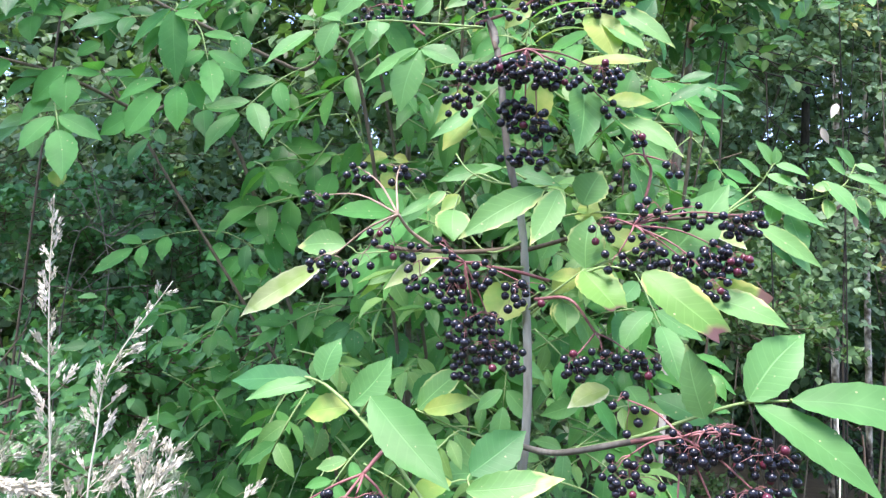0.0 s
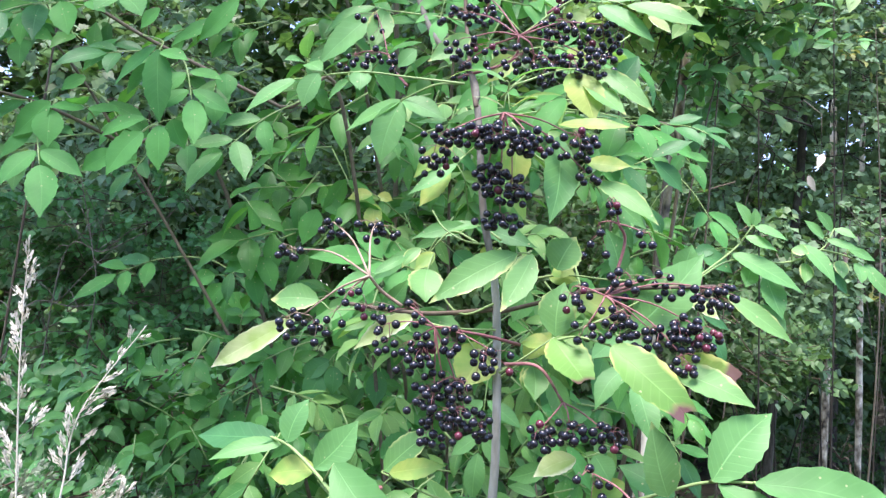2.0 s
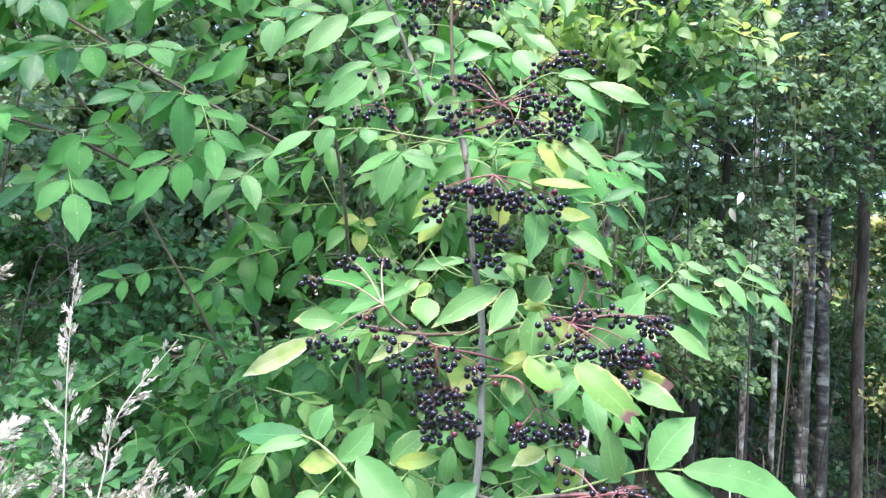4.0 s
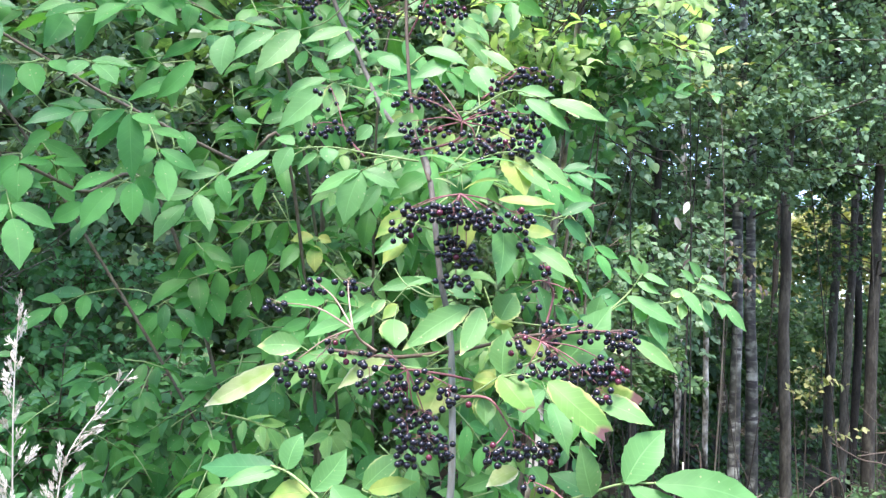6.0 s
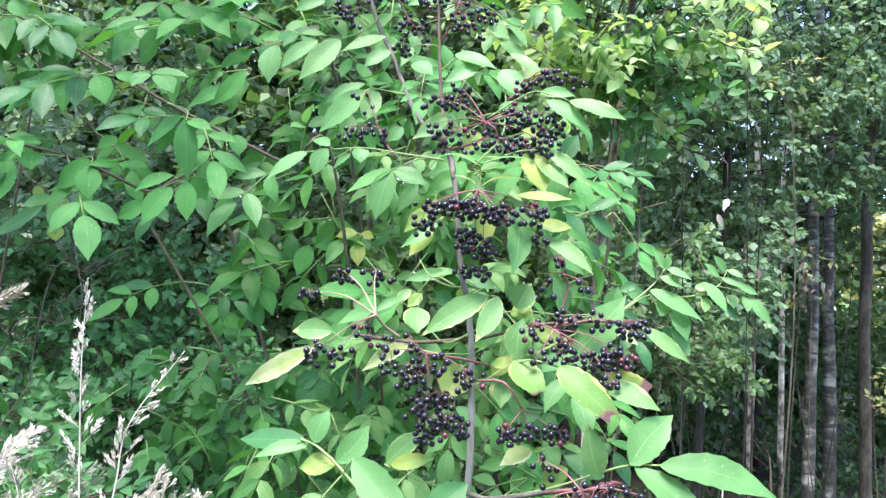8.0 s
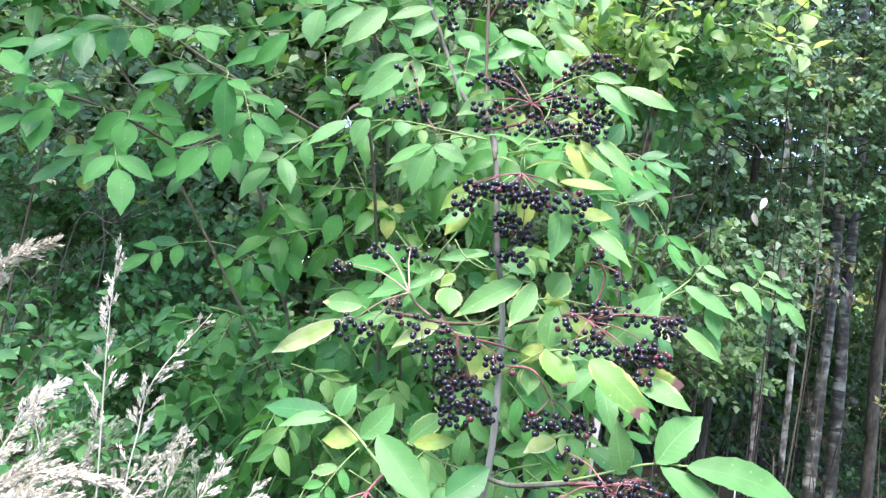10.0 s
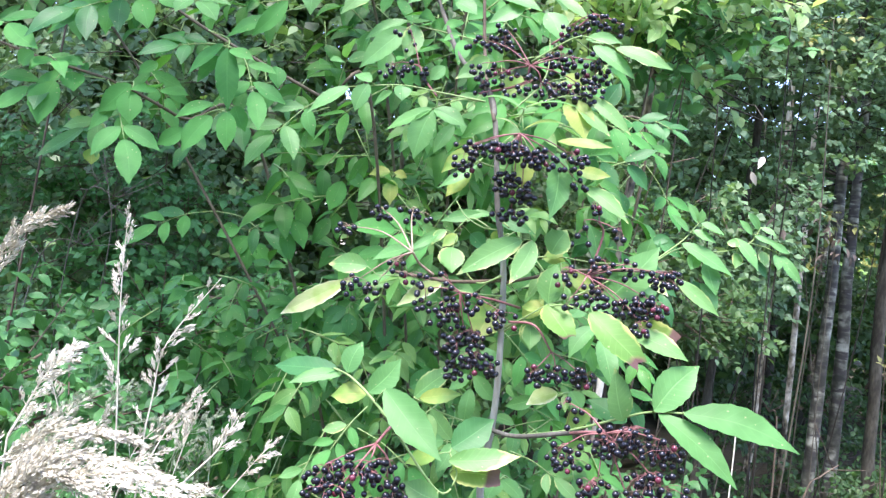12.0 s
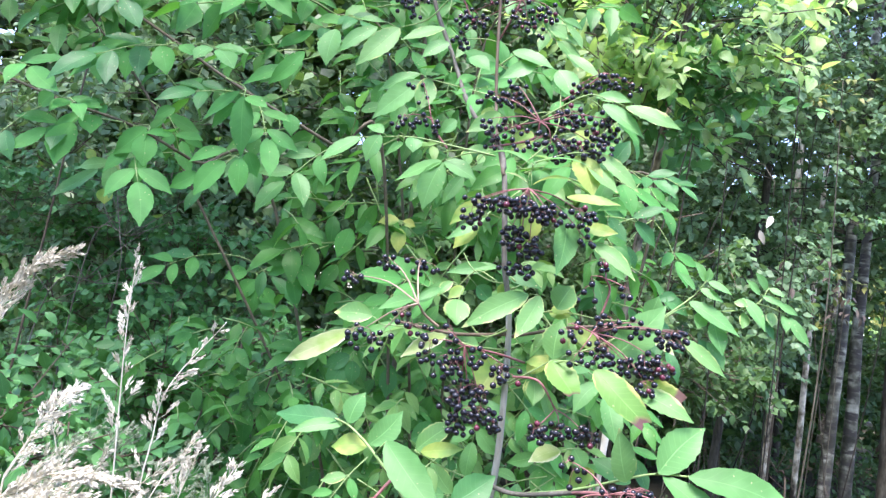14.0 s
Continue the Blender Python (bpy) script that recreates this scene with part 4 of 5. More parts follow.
    ((0.162, 0.830, 1.365), (0.173, 0.830, 1.327), 0.0193, "green", 0.03)])
frond(elder, [(0.156, 0.780, 1.404), (0.195, 0.790, 1.423), (0.226, 0.800, 1.441)], [
    ((0.222, 0.800, 1.414), (0.280, 0.810, 1.487), 0.0416, "green", 0.03),
    ((0.299, 0.800, 1.452), (0.352, 0.790, 1.416), 0.0183, "edge", 0.05),
    ((0.176, 0.820, 1.441), (0.211, 0.810, 1.420), 0.0226, "yellow", 0.03),
    ((0.273, 0.830, 1.446), (0.300, 0.820, 1.431), 0.0161, "pale", 0.04)])
frond(elder, [(0.156, 0.780, 1.402), (0.177, 0.760, 1.406), (0.238, 0.750, 1.391)], [
    ((0.197, 0.750, 1.402), (0.253, 0.720, 1.356), 0.0339, "brown", 0.05),
    ((0.244, 0.760, 1.387), (0.307, 0.740, 1.365), 0.0283, "edge", 0.05),
    ((0.255, 0.780, 1.393), (0.304, 0.770, 1.383), 0.0246, "scorch", 0.05),
    ((0.238, 0.800, 1.425), (0.288, 0.800, 1.421), 0.0194, "green", 0.05)])

# lower storey
frond(elder, [(0.139, 0.790, 1.249), (0.195, 0.770, 1.268), (0.243, 0.750, 1.292), (0.276, 0.740, 1.306), (0.319, 0.720, 1.313)], [
    ((0.303, 0.720, 1.312), (0.419, 0.700, 1.290), 0.0380, "mid", 0.05),
    ((0.280, 0.730, 1.306), (0.356, 0.690, 1.248), 0.0316, "mid", 0.05),
    ((0.275, 0.730, 1.309), (0.323, 0.750, 1.361), 0.0380, "green", 0.04),
    ((0.244, 0.735, 1.293), (0.226, 0.725, 1.349), 0.0331, "edge", 0.04)], 0.0015)
frond(elder, [(0.144, 0.800, 1.245), (0.157, 0.800, 1.253), (0.179, 0.800, 1.272)], [
    ((0.180, 0.790, 1.305), (0.145, 0.780, 1.288), 0.0202, "pale", 0.06),
    ((0.197, 0.800, 1.307), (0.210, 0.790, 1.287), 0.0239, "green", 0.04),
    ((0.263, 0.790, 1.282), (0.219, 0.810, 1.299), 0.0293, "deep", 0.05),
    ((0.162, 0.830, 1.288), (0.127, 0.840, 1.272), 0.0174, "green", 0.05),
    ((0.223, 0.800, 1.287), (0.195, 0.800, 1.265), 0.0222, "yellow", 0.05)])
frond(elder, [(-0.006, 0.740, 1.260), (-0.031, 0.750, 1.281), (-0.056, 0.760, 1.297), (-0.075, 0.770, 1.301)], [
    ((-0.070, 0.770, 1.300), (-0.148, 0.800, 1.290), 0.0277, "deep", 0.06),
    ((-0.058, 0.760, 1.300), (-0.046, 0.770, 1.335), 0.0257, "green", 0.05),
    ((-0.065, 0.770, 1.296), (-0.122, 0.760, 1.279), 0.0169, "green", 0.08),
    ((-0.031, 0.750, 1.283), (-0.001, 0.760, 1.323), 0.0279, "green", 0.05),
    ((-0.033, 0.760, 1.280), (-0.074, 0.770, 1.270), 0.0262, "yellow", 0.05),
    ((-0.012, 0.730, 1.293), (0.056, 0.680, 1.238), 0.0370, "mid", 0.02)], 0.0014)
frond(elder, [(0.104, 0.810, 1.250), (0.060, 0.800, 1.260), (0.018, 0.790, 1.277)], [
    ((0.019, 0.800, 1.276), (0.060, 0.800, 1.315), 0.0275, "edge", 0.05),
    ((0.011, 0.830, 1.281), (0.040, 0.840, 1.304), 0.0266, "deep", 0.05),
    ((0.025, 0.790, 1.277), (0.073, 0.780, 1.290), 0.0184, "yellow", 0.06)])
frond(elder, [(-0.001, 0.740, 1.254), (0.058, 0.730, 1.193), (0.076, 0.740, 1.209), (0.066, 0.750, 1.230)], [
    ((0.068, 0.760, 1.233), (0.112, 0.780, 1.267), 0.0360, "deep", 0.04),
    ((0.066, 0.740, 1.224), (0.142, 0.740, 1.239), 0.0270, "edge", 0.06),
    ((0.069, 0.750, 1.209), (0.124, 0.740, 1.213), 0.0293, "scorch", 0.05),
    ((0.054, 0.740, 1.230), (0.019, 0.750, 1.212), 0.0190, "yellow", 0.05),
    ((0.059, 0.720, 1.186), (0.020, 0.730, 1.198), 0.0282, "edge", 0.04)], 0.0012)

# upper storey
frond(elder, [(0.048, 0.960, 1.743), (-0.058, 1.000, 1.766)], [
    ((-0.066, 1.000, 1.761), (-0.128, 1.000, 1.694), 0.0368, "green", 0.05),
    ((-0.055, 1.000, 1.766), (-0.063, 0.980, 1.709), 0.0313, "edge", 0.04),
    ((-0.071, 1.020, 1.777), (-0.129, 1.020, 1.741), 0.0234, "green", 0.05)])
frond(elder, [(-0.042, 1.000, 1.895), (-0.074, 1.020, 1.861), (-0.115, 1.020, 1.841)], [
    ((-0.114, 1.020, 1.841), (-0.165, 1.000, 1.768), 0.0381, "edge", 0.04),
    ((-0.150, 1.040, 1.844), (-0.203, 1.030, 1.790), 0.0263, "green", 0.06),
    ((-0.212, 1.040, 1.831), (-0.215, 1.030, 1.769), 0.0357, "green", 0.05),
    ((-0.137, 1.000, 1.890), (-0.180, 1.000, 1.871), 0.0255, "green", 0.06),
    ((-0.045, 1.000, 1.844), (-0.104, 0.980, 1.809), 0.0227, "edge", 0.06),
    ((-0.035, 0.990, 1.820), (-0.070, 0.980, 1.788), 0.0240, "green", 0.06)])
frond(elder, [(0.038, 0.980, 1.791), (0.064, 0.970, 1.811), (0.089, 0.960, 1.808)], [
    ((0.058, 0.970, 1.815), (0.118, 0.950, 1.792), 0.0255, "green", 0.06),
    ((0.094, 0.960, 1.798), (0.046, 0.950, 1.767), 0.0252, "green", 0.06),
    ((-0.002, 0.980, 1.800), (0.030, 0.970, 1.782), 0.0297, "green", 0.05),
    ((0.136, 0.980, 1.827), (0.186, 0.960, 1.791), 0.0198, "edge", 0.06),
    ((0.104, 1.000, 1.870), (0.135, 1.000, 1.856), 0.0281, "edge", 0.05)])
frond(elder, [(0.108, 0.900, 1.708), (0.159, 0.880, 1.741), (0.189, 0.870, 1.736)], [
    ((0.180, 0.870, 1.730), (0.234, 0.850, 1.689), 0.0237, "green", 0.05),
    ((0.207, 0.860, 1.728), (0.276, 0.840, 1.704), 0.0243, "edge", 0.06),
    ((0.171, 0.880, 1.741), (0.216, 0.870, 1.738), 0.0178, "green", 0.08),
    ((0.053, 0.920, 1.711), (0.013, 0.900, 1.673), 0.0242, "edge", 0.05),
    ((-0.003, 0.920, 1.692), (-0.021, 0.920, 1.671), 0.0188, "green", 0.06),
    ((0.170, 0.860, 1.648), (0.210, 0.840, 1.614), 0.0269, "edge", 0.05)])

# berry clusters
berry_cluster(elder, [(0.094, 0.820, 1.595), (0.094, 0.790, 1.592), (0.097, 0.780, 1.592)], [
    ((0.054, 0.780, 1.569), 0.0201, 0.0070, 14), ((0.086, 0.770, 1.567), 0.0254, 0.0107, 34), ((0.120, 0.760, 1.563), 0.0227, 0.0107, 28),
    ((0.159, 0.780, 1.568), 0.0187, 0.0134, 16), ((0.089, 0.780, 1.535), 0.0147, 0.0147, 20), ((0.108, 0.780, 1.526), 0.0147, 0.0134, 14),
    ((0.100, 0.790, 1.497), 0.0201, 0.0086, 14), ((0.041, 0.800, 1.556), 0.0167, 0.0222, 14), ((0.173, 0.790, 1.543), 0.0107, 0.0067, 5)], 1)
berry_cluster(elder, [(0.021, 0.800, 1.419), (0.004, 0.790, 1.430), (-0.005, 0.770, 1.442)], [
    ((-0.092, 0.830, 1.459), 0.0124, 0.0058, 8), ((-0.051, 0.820, 1.484), 0.0185, 0.0082, 7), ((-0.012, 0.830, 1.485), 0.0206, 0.0124, 12),
    ((-0.062, 0.780, 1.394), 0.0289, 0.0144, 13), ((-0.010, 0.780, 1.418), 0.0247, 0.0124, 10), ((-0.035, 0.800, 1.400), 0.0165, 0.0165, 4)], 2, 0.08, 0.0013, "sparse cluster of black berries on pale stalks", stalk_pale)
berry_cluster(elder, [(0.127, 0.810, 1.394), (0.095, 0.790, 1.400), (0.054, 0.770, 1.404)], [
    ((0.016, 0.770, 1.392), 0.0136, 0.0156, 8), ((0.040, 0.770, 1.378), 0.0195, 0.0195, 20), ((0.061, 0.770, 1.346), 0.0273, 0.0195, 30),
    ((0.079, 0.770, 1.326), 0.0292, 0.0164, 28), ((0.104, 0.760, 1.378), 0.0156, 0.0156, 12), ((0.069, 0.760, 1.394), 0.0117, 0.0117, 7),
    ((0.028, 0.770, 1.412), 0.0234, 0.0117, 6), ((0.059, 0.770, 1.312), 0.0117, 0.0070, 6)], 3, 0.03)
berry_cluster(elder, [(0.220, 0.800, 1.457), (0.200, 0.780, 1.450), (0.192, 0.770, 1.442)], [
    ((0.169, 0.770, 1.438), 0.0118, 0.0131, 8), ((0.207, 0.770, 1.452), 0.0131, 0.0131, 8), ((0.244, 0.780, 1.454), 0.0131, 0.0105, 8),
    ((0.281, 0.780, 1.448), 0.0210, 0.0110, 20), ((0.198, 0.760, 1.419), 0.0197, 0.0131, 14), ((0.227, 0.760, 1.410), 0.0157, 0.0105, 12),
    ((0.259, 0.760, 1.415), 0.0223, 0.0136, 28), ((0.256, 0.750, 1.391), 0.0131, 0.0084, 7), ((0.177, 0.760, 1.407), 0.0131, 0.0131, 5)], 4, 0.04)
berry_cluster(elder, [(0.200, 0.800, 1.445), (0.210, 0.800, 1.490), (0.202, 0.790, 1.505)], [
    ((0.195, 0.790, 1.519), 0.0068, 0.0087, 4), ((0.226, 0.780, 1.492), 0.0082, 0.0082, 3), ((0.185, 0.800, 1.488), 0.0109, 0.0245, 4)], 5)
berry_cluster(elder, [(0.115, 0.800, 1.377), (0.143, 0.780, 1.378), (0.164, 0.770, 1.352)], [
    ((0.147, 0.760, 1.324), 0.0131, 0.0110, 12), ((0.170, 0.760, 1.331), 0.0157, 0.0089, 17), ((0.196, 0.760, 1.328), 0.0157, 0.0094, 13)], 6)
berry_cluster(elder, [(0.193, 0.760, 1.267), (0.210, 0.740, 1.275), (0.224, 0.720, 1.280)], [
    ((0.191, 0.730, 1.248), 0.0224, 0.0183, 18), ((0.234, 0.710, 1.268), 0.0285, 0.0245, 26), ((0.282, 0.710, 1.268), 0.0285, 0.0196, 30),
    ((0.265, 0.730, 1.279), 0.0285, 0.0122, 10), ((0.224, 0.710, 1.222), 0.0306, 0.0163, 16), ((0.280, 0.700, 1.233), 0.0347, 0.0171, 30),
    ((0.193, 0.750, 1.289), 0.0204, 0.0163, 6), ((0.258, 0.710, 1.203), 0.0449, 0.0163, 16)], 7, 0.05, 0.0014)
berry_cluster(elder, [(0.020, 0.780, 1.267), (-0.001, 0.750, 1.250), (-0.014, 0.730, 1.234)], [
    ((-0.056, 0.720, 1.196), 0.0285, 0.0183, 26), ((-0.020, 0.710, 1.204), 0.0326, 0.0196, 34), ((-0.034, 0.700, 1.174), 0.0489, 0.0224, 44), ((0.010, 0.720, 1.185), 0.0183, 0.0204, 14)], 8, 0.03, 0.0016)
berry_cluster(elder, [(0.046, 0.900, 1.658), (0.099, 0.880, 1.673), (0.105, 0.870, 1.695)], [
    ((0.046, 0.900, 1.721), 0.0247, 0.0108, 14), ((0.073, 0.900, 1.729), 0.0225, 0.0225, 12), ((0.061, 0.880, 1.684), 0.0315, 0.0157, 16),
    ((0.145, 0.870, 1.703), 0.0315, 0.0171, 24), ((0.187, 0.870, 1.698), 0.0247, 0.0202, 24), ((0.120, 0.860, 1.661), 0.0450, 0.0180, 40),
    ((0.173, 0.860, 1.664), 0.0270, 0.0162, 22), ((0.046, 0.900, 1.665), 0.0135, 0.0112, 6)], 9, 0.05, 0.0013)
berry_cluster(elder, [(0.133, 0.920, 1.740), (0.165, 0.920, 1.768), (0.181, 0.910, 1.784)], [((0.184, 0.900, 1.768), 0.0276, 0.0120, 18), ((0.156, 0.910, 1.754), 0.0161, 0.0166, 8), ((0.218, 0.900, 1.765), 0.0115, 0.0101, 4)], 10)
berry_cluster(elder, [(0.035, 1.000, 1.836), (0.054, 0.990, 1.883), (0.058, 0.990, 1.900)], [
    ((-0.007, 1.000, 1.859), 0.0306, 0.0255, 22), ((0.071, 0.990, 1.868), 0.0306, 0.0255, 22), ((0.017, 1.000, 1.895), 0.0255, 0.0204, 12),
    ((0.092, 1.000, 1.888), 0.0255, 0.0230, 14), ((-0.020, 1.000, 1.830), 0.0204, 0.0143, 9), ((0.055, 1.000, 1.918), 0.0179, 0.0153, 6)], 11, 0.05, 0.0012)
berry_cluster(elder, [(-0.007, 1.020, 1.867), (-0.039, 1.020, 1.921)], [((-0.097, 1.020, 1.881), 0.0306, 0.0230, 22), ((-0.068, 1.020, 1.912), 0.0255, 0.0179, 16), ((-0.028, 1.020, 1.916), 0.0204, 0.0204, 10)], 12)
berry_cluster(elder, [(-0.009, 0.920, 1.652), (-0.028, 0.950, 1.677), (-0.040, 0.960, 1.699)], [((-0.039, 0.950, 1.686), 0.0291, 0.0136, 14), ((-0.074, 0.960, 1.685), 0.0194, 0.0170, 8), ((-0.065, 0.980, 1.738), 0.0218, 0.0218, 5)], 13)

# fronds further back on the same shrub
wr = random.Random(5)
for k in range(26):
    at = Vector((wr.uniform(-0.14, 0.25), wr.uniform(1.0, 1.2), wr.uniform(1.1, 1.95)))
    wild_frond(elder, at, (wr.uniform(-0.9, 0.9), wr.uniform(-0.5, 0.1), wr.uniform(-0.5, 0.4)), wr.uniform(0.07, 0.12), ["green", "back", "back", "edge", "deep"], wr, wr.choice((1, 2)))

# ---------------------------------------------------------------- second elder, leafy
leafy = thing("elder_shrub", (0.0, 1.45, 0), "leafy green elder shrub with brown branches and no berries", "shrub")


def leafy_branch(points, r0, r1, seed, count, kinds, size=(0.085, 0.125), skip=0.15, lean=(0, -0.45, -0.55)):
    rng = random.Random(seed)
    line = smooth_line(points, 8)
    t = Tubes(leafy.location)
    t.add(line, r0, r1, 8, 0.05, rng)
    child("branch", t.mesh("branch", leafy_bark), leafy)
    for k in range(count):
        v = skip + (1 - skip) * k / max(1, count - 1)
        p = line[min(len(line) - 1, int(v * (len(line) - 1)))]
        d = (line[-1] - line[0]).normalized()
        for sign in (1, -1):
            side = d.cross(Vector((0, -0.8, 0.6))) * sign
            go = side * rng.uniform(0.4, 0.9) + d * rng.uniform(0.1, 0.7) + Vector(lean) * rng.uniform(0.5, 1.2)
            wild_frond(leafy, p, go, rng.uniform(*size), kinds, rng, rng.choice((1, 2, 2)), rng.uniform(0.4, 0.9))


# mostly the darker leaf kinds, whose colour stands in for shade
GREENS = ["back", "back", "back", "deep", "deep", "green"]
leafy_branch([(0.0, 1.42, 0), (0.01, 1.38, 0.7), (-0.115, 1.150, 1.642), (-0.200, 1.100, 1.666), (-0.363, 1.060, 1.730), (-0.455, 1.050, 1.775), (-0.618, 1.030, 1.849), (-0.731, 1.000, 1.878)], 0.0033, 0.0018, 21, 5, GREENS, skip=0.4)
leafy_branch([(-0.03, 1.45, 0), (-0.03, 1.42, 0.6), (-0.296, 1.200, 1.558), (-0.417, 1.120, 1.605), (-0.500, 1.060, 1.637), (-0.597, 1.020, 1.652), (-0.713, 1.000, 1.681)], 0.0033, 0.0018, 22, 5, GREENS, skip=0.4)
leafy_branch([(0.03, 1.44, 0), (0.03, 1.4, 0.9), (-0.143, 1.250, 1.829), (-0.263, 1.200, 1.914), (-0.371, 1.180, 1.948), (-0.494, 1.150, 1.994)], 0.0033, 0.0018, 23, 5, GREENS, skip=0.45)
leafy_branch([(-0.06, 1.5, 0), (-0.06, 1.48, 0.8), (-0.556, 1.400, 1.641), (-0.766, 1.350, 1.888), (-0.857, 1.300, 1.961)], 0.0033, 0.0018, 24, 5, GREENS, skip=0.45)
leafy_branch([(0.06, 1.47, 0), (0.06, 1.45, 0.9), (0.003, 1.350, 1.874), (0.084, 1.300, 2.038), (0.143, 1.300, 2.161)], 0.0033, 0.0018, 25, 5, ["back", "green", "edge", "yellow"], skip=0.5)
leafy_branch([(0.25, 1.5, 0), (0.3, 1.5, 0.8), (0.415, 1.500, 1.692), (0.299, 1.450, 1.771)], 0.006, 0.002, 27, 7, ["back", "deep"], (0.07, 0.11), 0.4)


def elder_mass(low, high, count, seed, size=(0.08, 0.12), material=None, keep=None):
    """Many hanging compound leaves in one mesh."""
    rng, nrng = random.Random(seed), np.random.default_rng(seed)
    c, w, s = [], [], []
    twigs = Tubes(leafy.location)
    while count:
        root = Vector([rng.uniform(a, b) for a, b in zip(low, high)])
        if keep and not keep(root):
            continue
        count -= 1
        go = Vector((rng.gauss(0, 0.7), rng.gauss(-0.35, 0.4), rng.gauss(-0.1, 0.4))).normalized()
        ln = rng.uniform(*size)
        end = root + go * ln + Vector((0, 0, -0.25 * ln))
        twigs.add([root, root.lerp(end, 0.5) + Vector((0, 0, 0.04 * ln)), end], 0.0014, 0.0009, 4)
        d = (end - root).normalized()
        side = d.cross(Vector((0, -0.75, 0.6))).normalized()
        for v, sign in ((1, 0), (0.85, 1), (0.85, -1), (0.5, 1), (0.5, -1)):
            c.append(root.lerp(end, v))
            w.append(d * (1 if sign == 0 else 0.5) + side * sign * 0.85 + Vector((rng.gauss(0, 0.15), rng.gauss(0, 0.15), rng.gauss(-0.55, 0.2))))
            s.append(ln * rng.uniform(0.5, 0.72))
    child("leaf_stalk", twigs.mesh("leaf_stalk", stem_green), leafy, kind="stuff")
    leaf_cloud("leaf", leafy, [tuple(q) for q in c], [tuple(q) for q in w], s, material or MASS, nrng, 0.46, "mass of green elder leaves")


elder_mass((-1.1, 1.12, 1.5), (0.2, 1.6, 2.4), 165, 71, keep=lambda q: q.z > 1.52 + 0.65 * max(0.0, -0.25 - q.x) + 0.1 * (q.y - 1.12))
elder_mass((-0.2, 1.15, 0.85), (0.4, 1.7, 2.3), 140, 72, (0.065, 0.11), keep=lambda q: q.z < 2.25 - 1.1 * max(0.0, q.x + 0.05))
# branch and leaf mass above the view, added to shade the fronds below
leafy_branch([(-0.04, 1.46, 0), (-0.05, 1.44, 1.0), (-0.15, 1.4, 2.2), (-0.4, 1.2, 2.55), (-0.75, 0.9, 2.7), (-1.05, 0.75, 2.7)], 0.006, 0.0025, 28, 5, GREENS, skip=0.6)
elder_mass((-1.15, 0.5, 2.32), (-0.1, 1.3, 2.75), 75, 78, (0.1, 0.14))
elder_mass((-0.5, 1.2, 0.95), (0.0, 1.5, 1.36), 95, 74, (0.055, 0.085))

# yellowing inner leaves with some sunlight put into their colour
elder_mass((-0.22, 1.05, 0.98), (0.3, 1.3, 1.42), 40, 76, (0.05, 0.08), FOLIAGE["turning"])
elder_mass((-0.06, 1.05, 1.4), (0.27, 1.3, 1.78), 32, 77, (0.05, 0.08), FOLIAGE["turning"])

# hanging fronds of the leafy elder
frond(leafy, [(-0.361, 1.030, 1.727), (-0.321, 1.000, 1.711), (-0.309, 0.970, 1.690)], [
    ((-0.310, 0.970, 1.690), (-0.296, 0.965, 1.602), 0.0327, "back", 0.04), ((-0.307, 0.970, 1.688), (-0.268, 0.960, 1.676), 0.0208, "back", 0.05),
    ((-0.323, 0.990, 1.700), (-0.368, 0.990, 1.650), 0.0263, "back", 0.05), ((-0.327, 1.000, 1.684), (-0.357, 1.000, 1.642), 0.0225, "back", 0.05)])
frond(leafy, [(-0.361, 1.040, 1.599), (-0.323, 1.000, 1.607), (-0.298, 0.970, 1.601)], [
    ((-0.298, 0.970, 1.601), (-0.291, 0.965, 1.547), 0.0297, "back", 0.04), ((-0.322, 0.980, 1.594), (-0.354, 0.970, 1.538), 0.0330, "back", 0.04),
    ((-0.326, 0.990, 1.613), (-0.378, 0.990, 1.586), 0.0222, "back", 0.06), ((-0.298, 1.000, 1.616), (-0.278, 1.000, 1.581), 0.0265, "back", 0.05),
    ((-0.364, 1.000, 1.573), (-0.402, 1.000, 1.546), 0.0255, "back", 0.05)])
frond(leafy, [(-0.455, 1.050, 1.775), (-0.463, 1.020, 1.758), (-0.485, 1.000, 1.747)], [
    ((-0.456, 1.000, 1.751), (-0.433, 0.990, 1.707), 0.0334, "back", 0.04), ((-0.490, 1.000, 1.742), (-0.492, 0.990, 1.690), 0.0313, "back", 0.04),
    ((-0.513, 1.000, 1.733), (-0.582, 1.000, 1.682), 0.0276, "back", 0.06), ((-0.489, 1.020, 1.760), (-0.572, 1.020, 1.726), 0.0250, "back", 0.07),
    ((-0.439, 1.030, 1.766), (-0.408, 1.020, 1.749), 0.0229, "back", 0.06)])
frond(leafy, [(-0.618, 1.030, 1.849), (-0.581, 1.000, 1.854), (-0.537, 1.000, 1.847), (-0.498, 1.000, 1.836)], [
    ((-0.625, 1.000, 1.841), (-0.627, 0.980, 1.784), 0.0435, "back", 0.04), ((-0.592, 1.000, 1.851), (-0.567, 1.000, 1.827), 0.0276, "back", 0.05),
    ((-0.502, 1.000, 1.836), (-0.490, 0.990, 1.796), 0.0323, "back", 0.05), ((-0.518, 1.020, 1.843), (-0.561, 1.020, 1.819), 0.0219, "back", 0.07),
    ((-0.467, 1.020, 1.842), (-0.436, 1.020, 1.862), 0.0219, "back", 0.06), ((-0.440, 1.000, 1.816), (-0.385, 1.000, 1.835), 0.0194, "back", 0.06)])
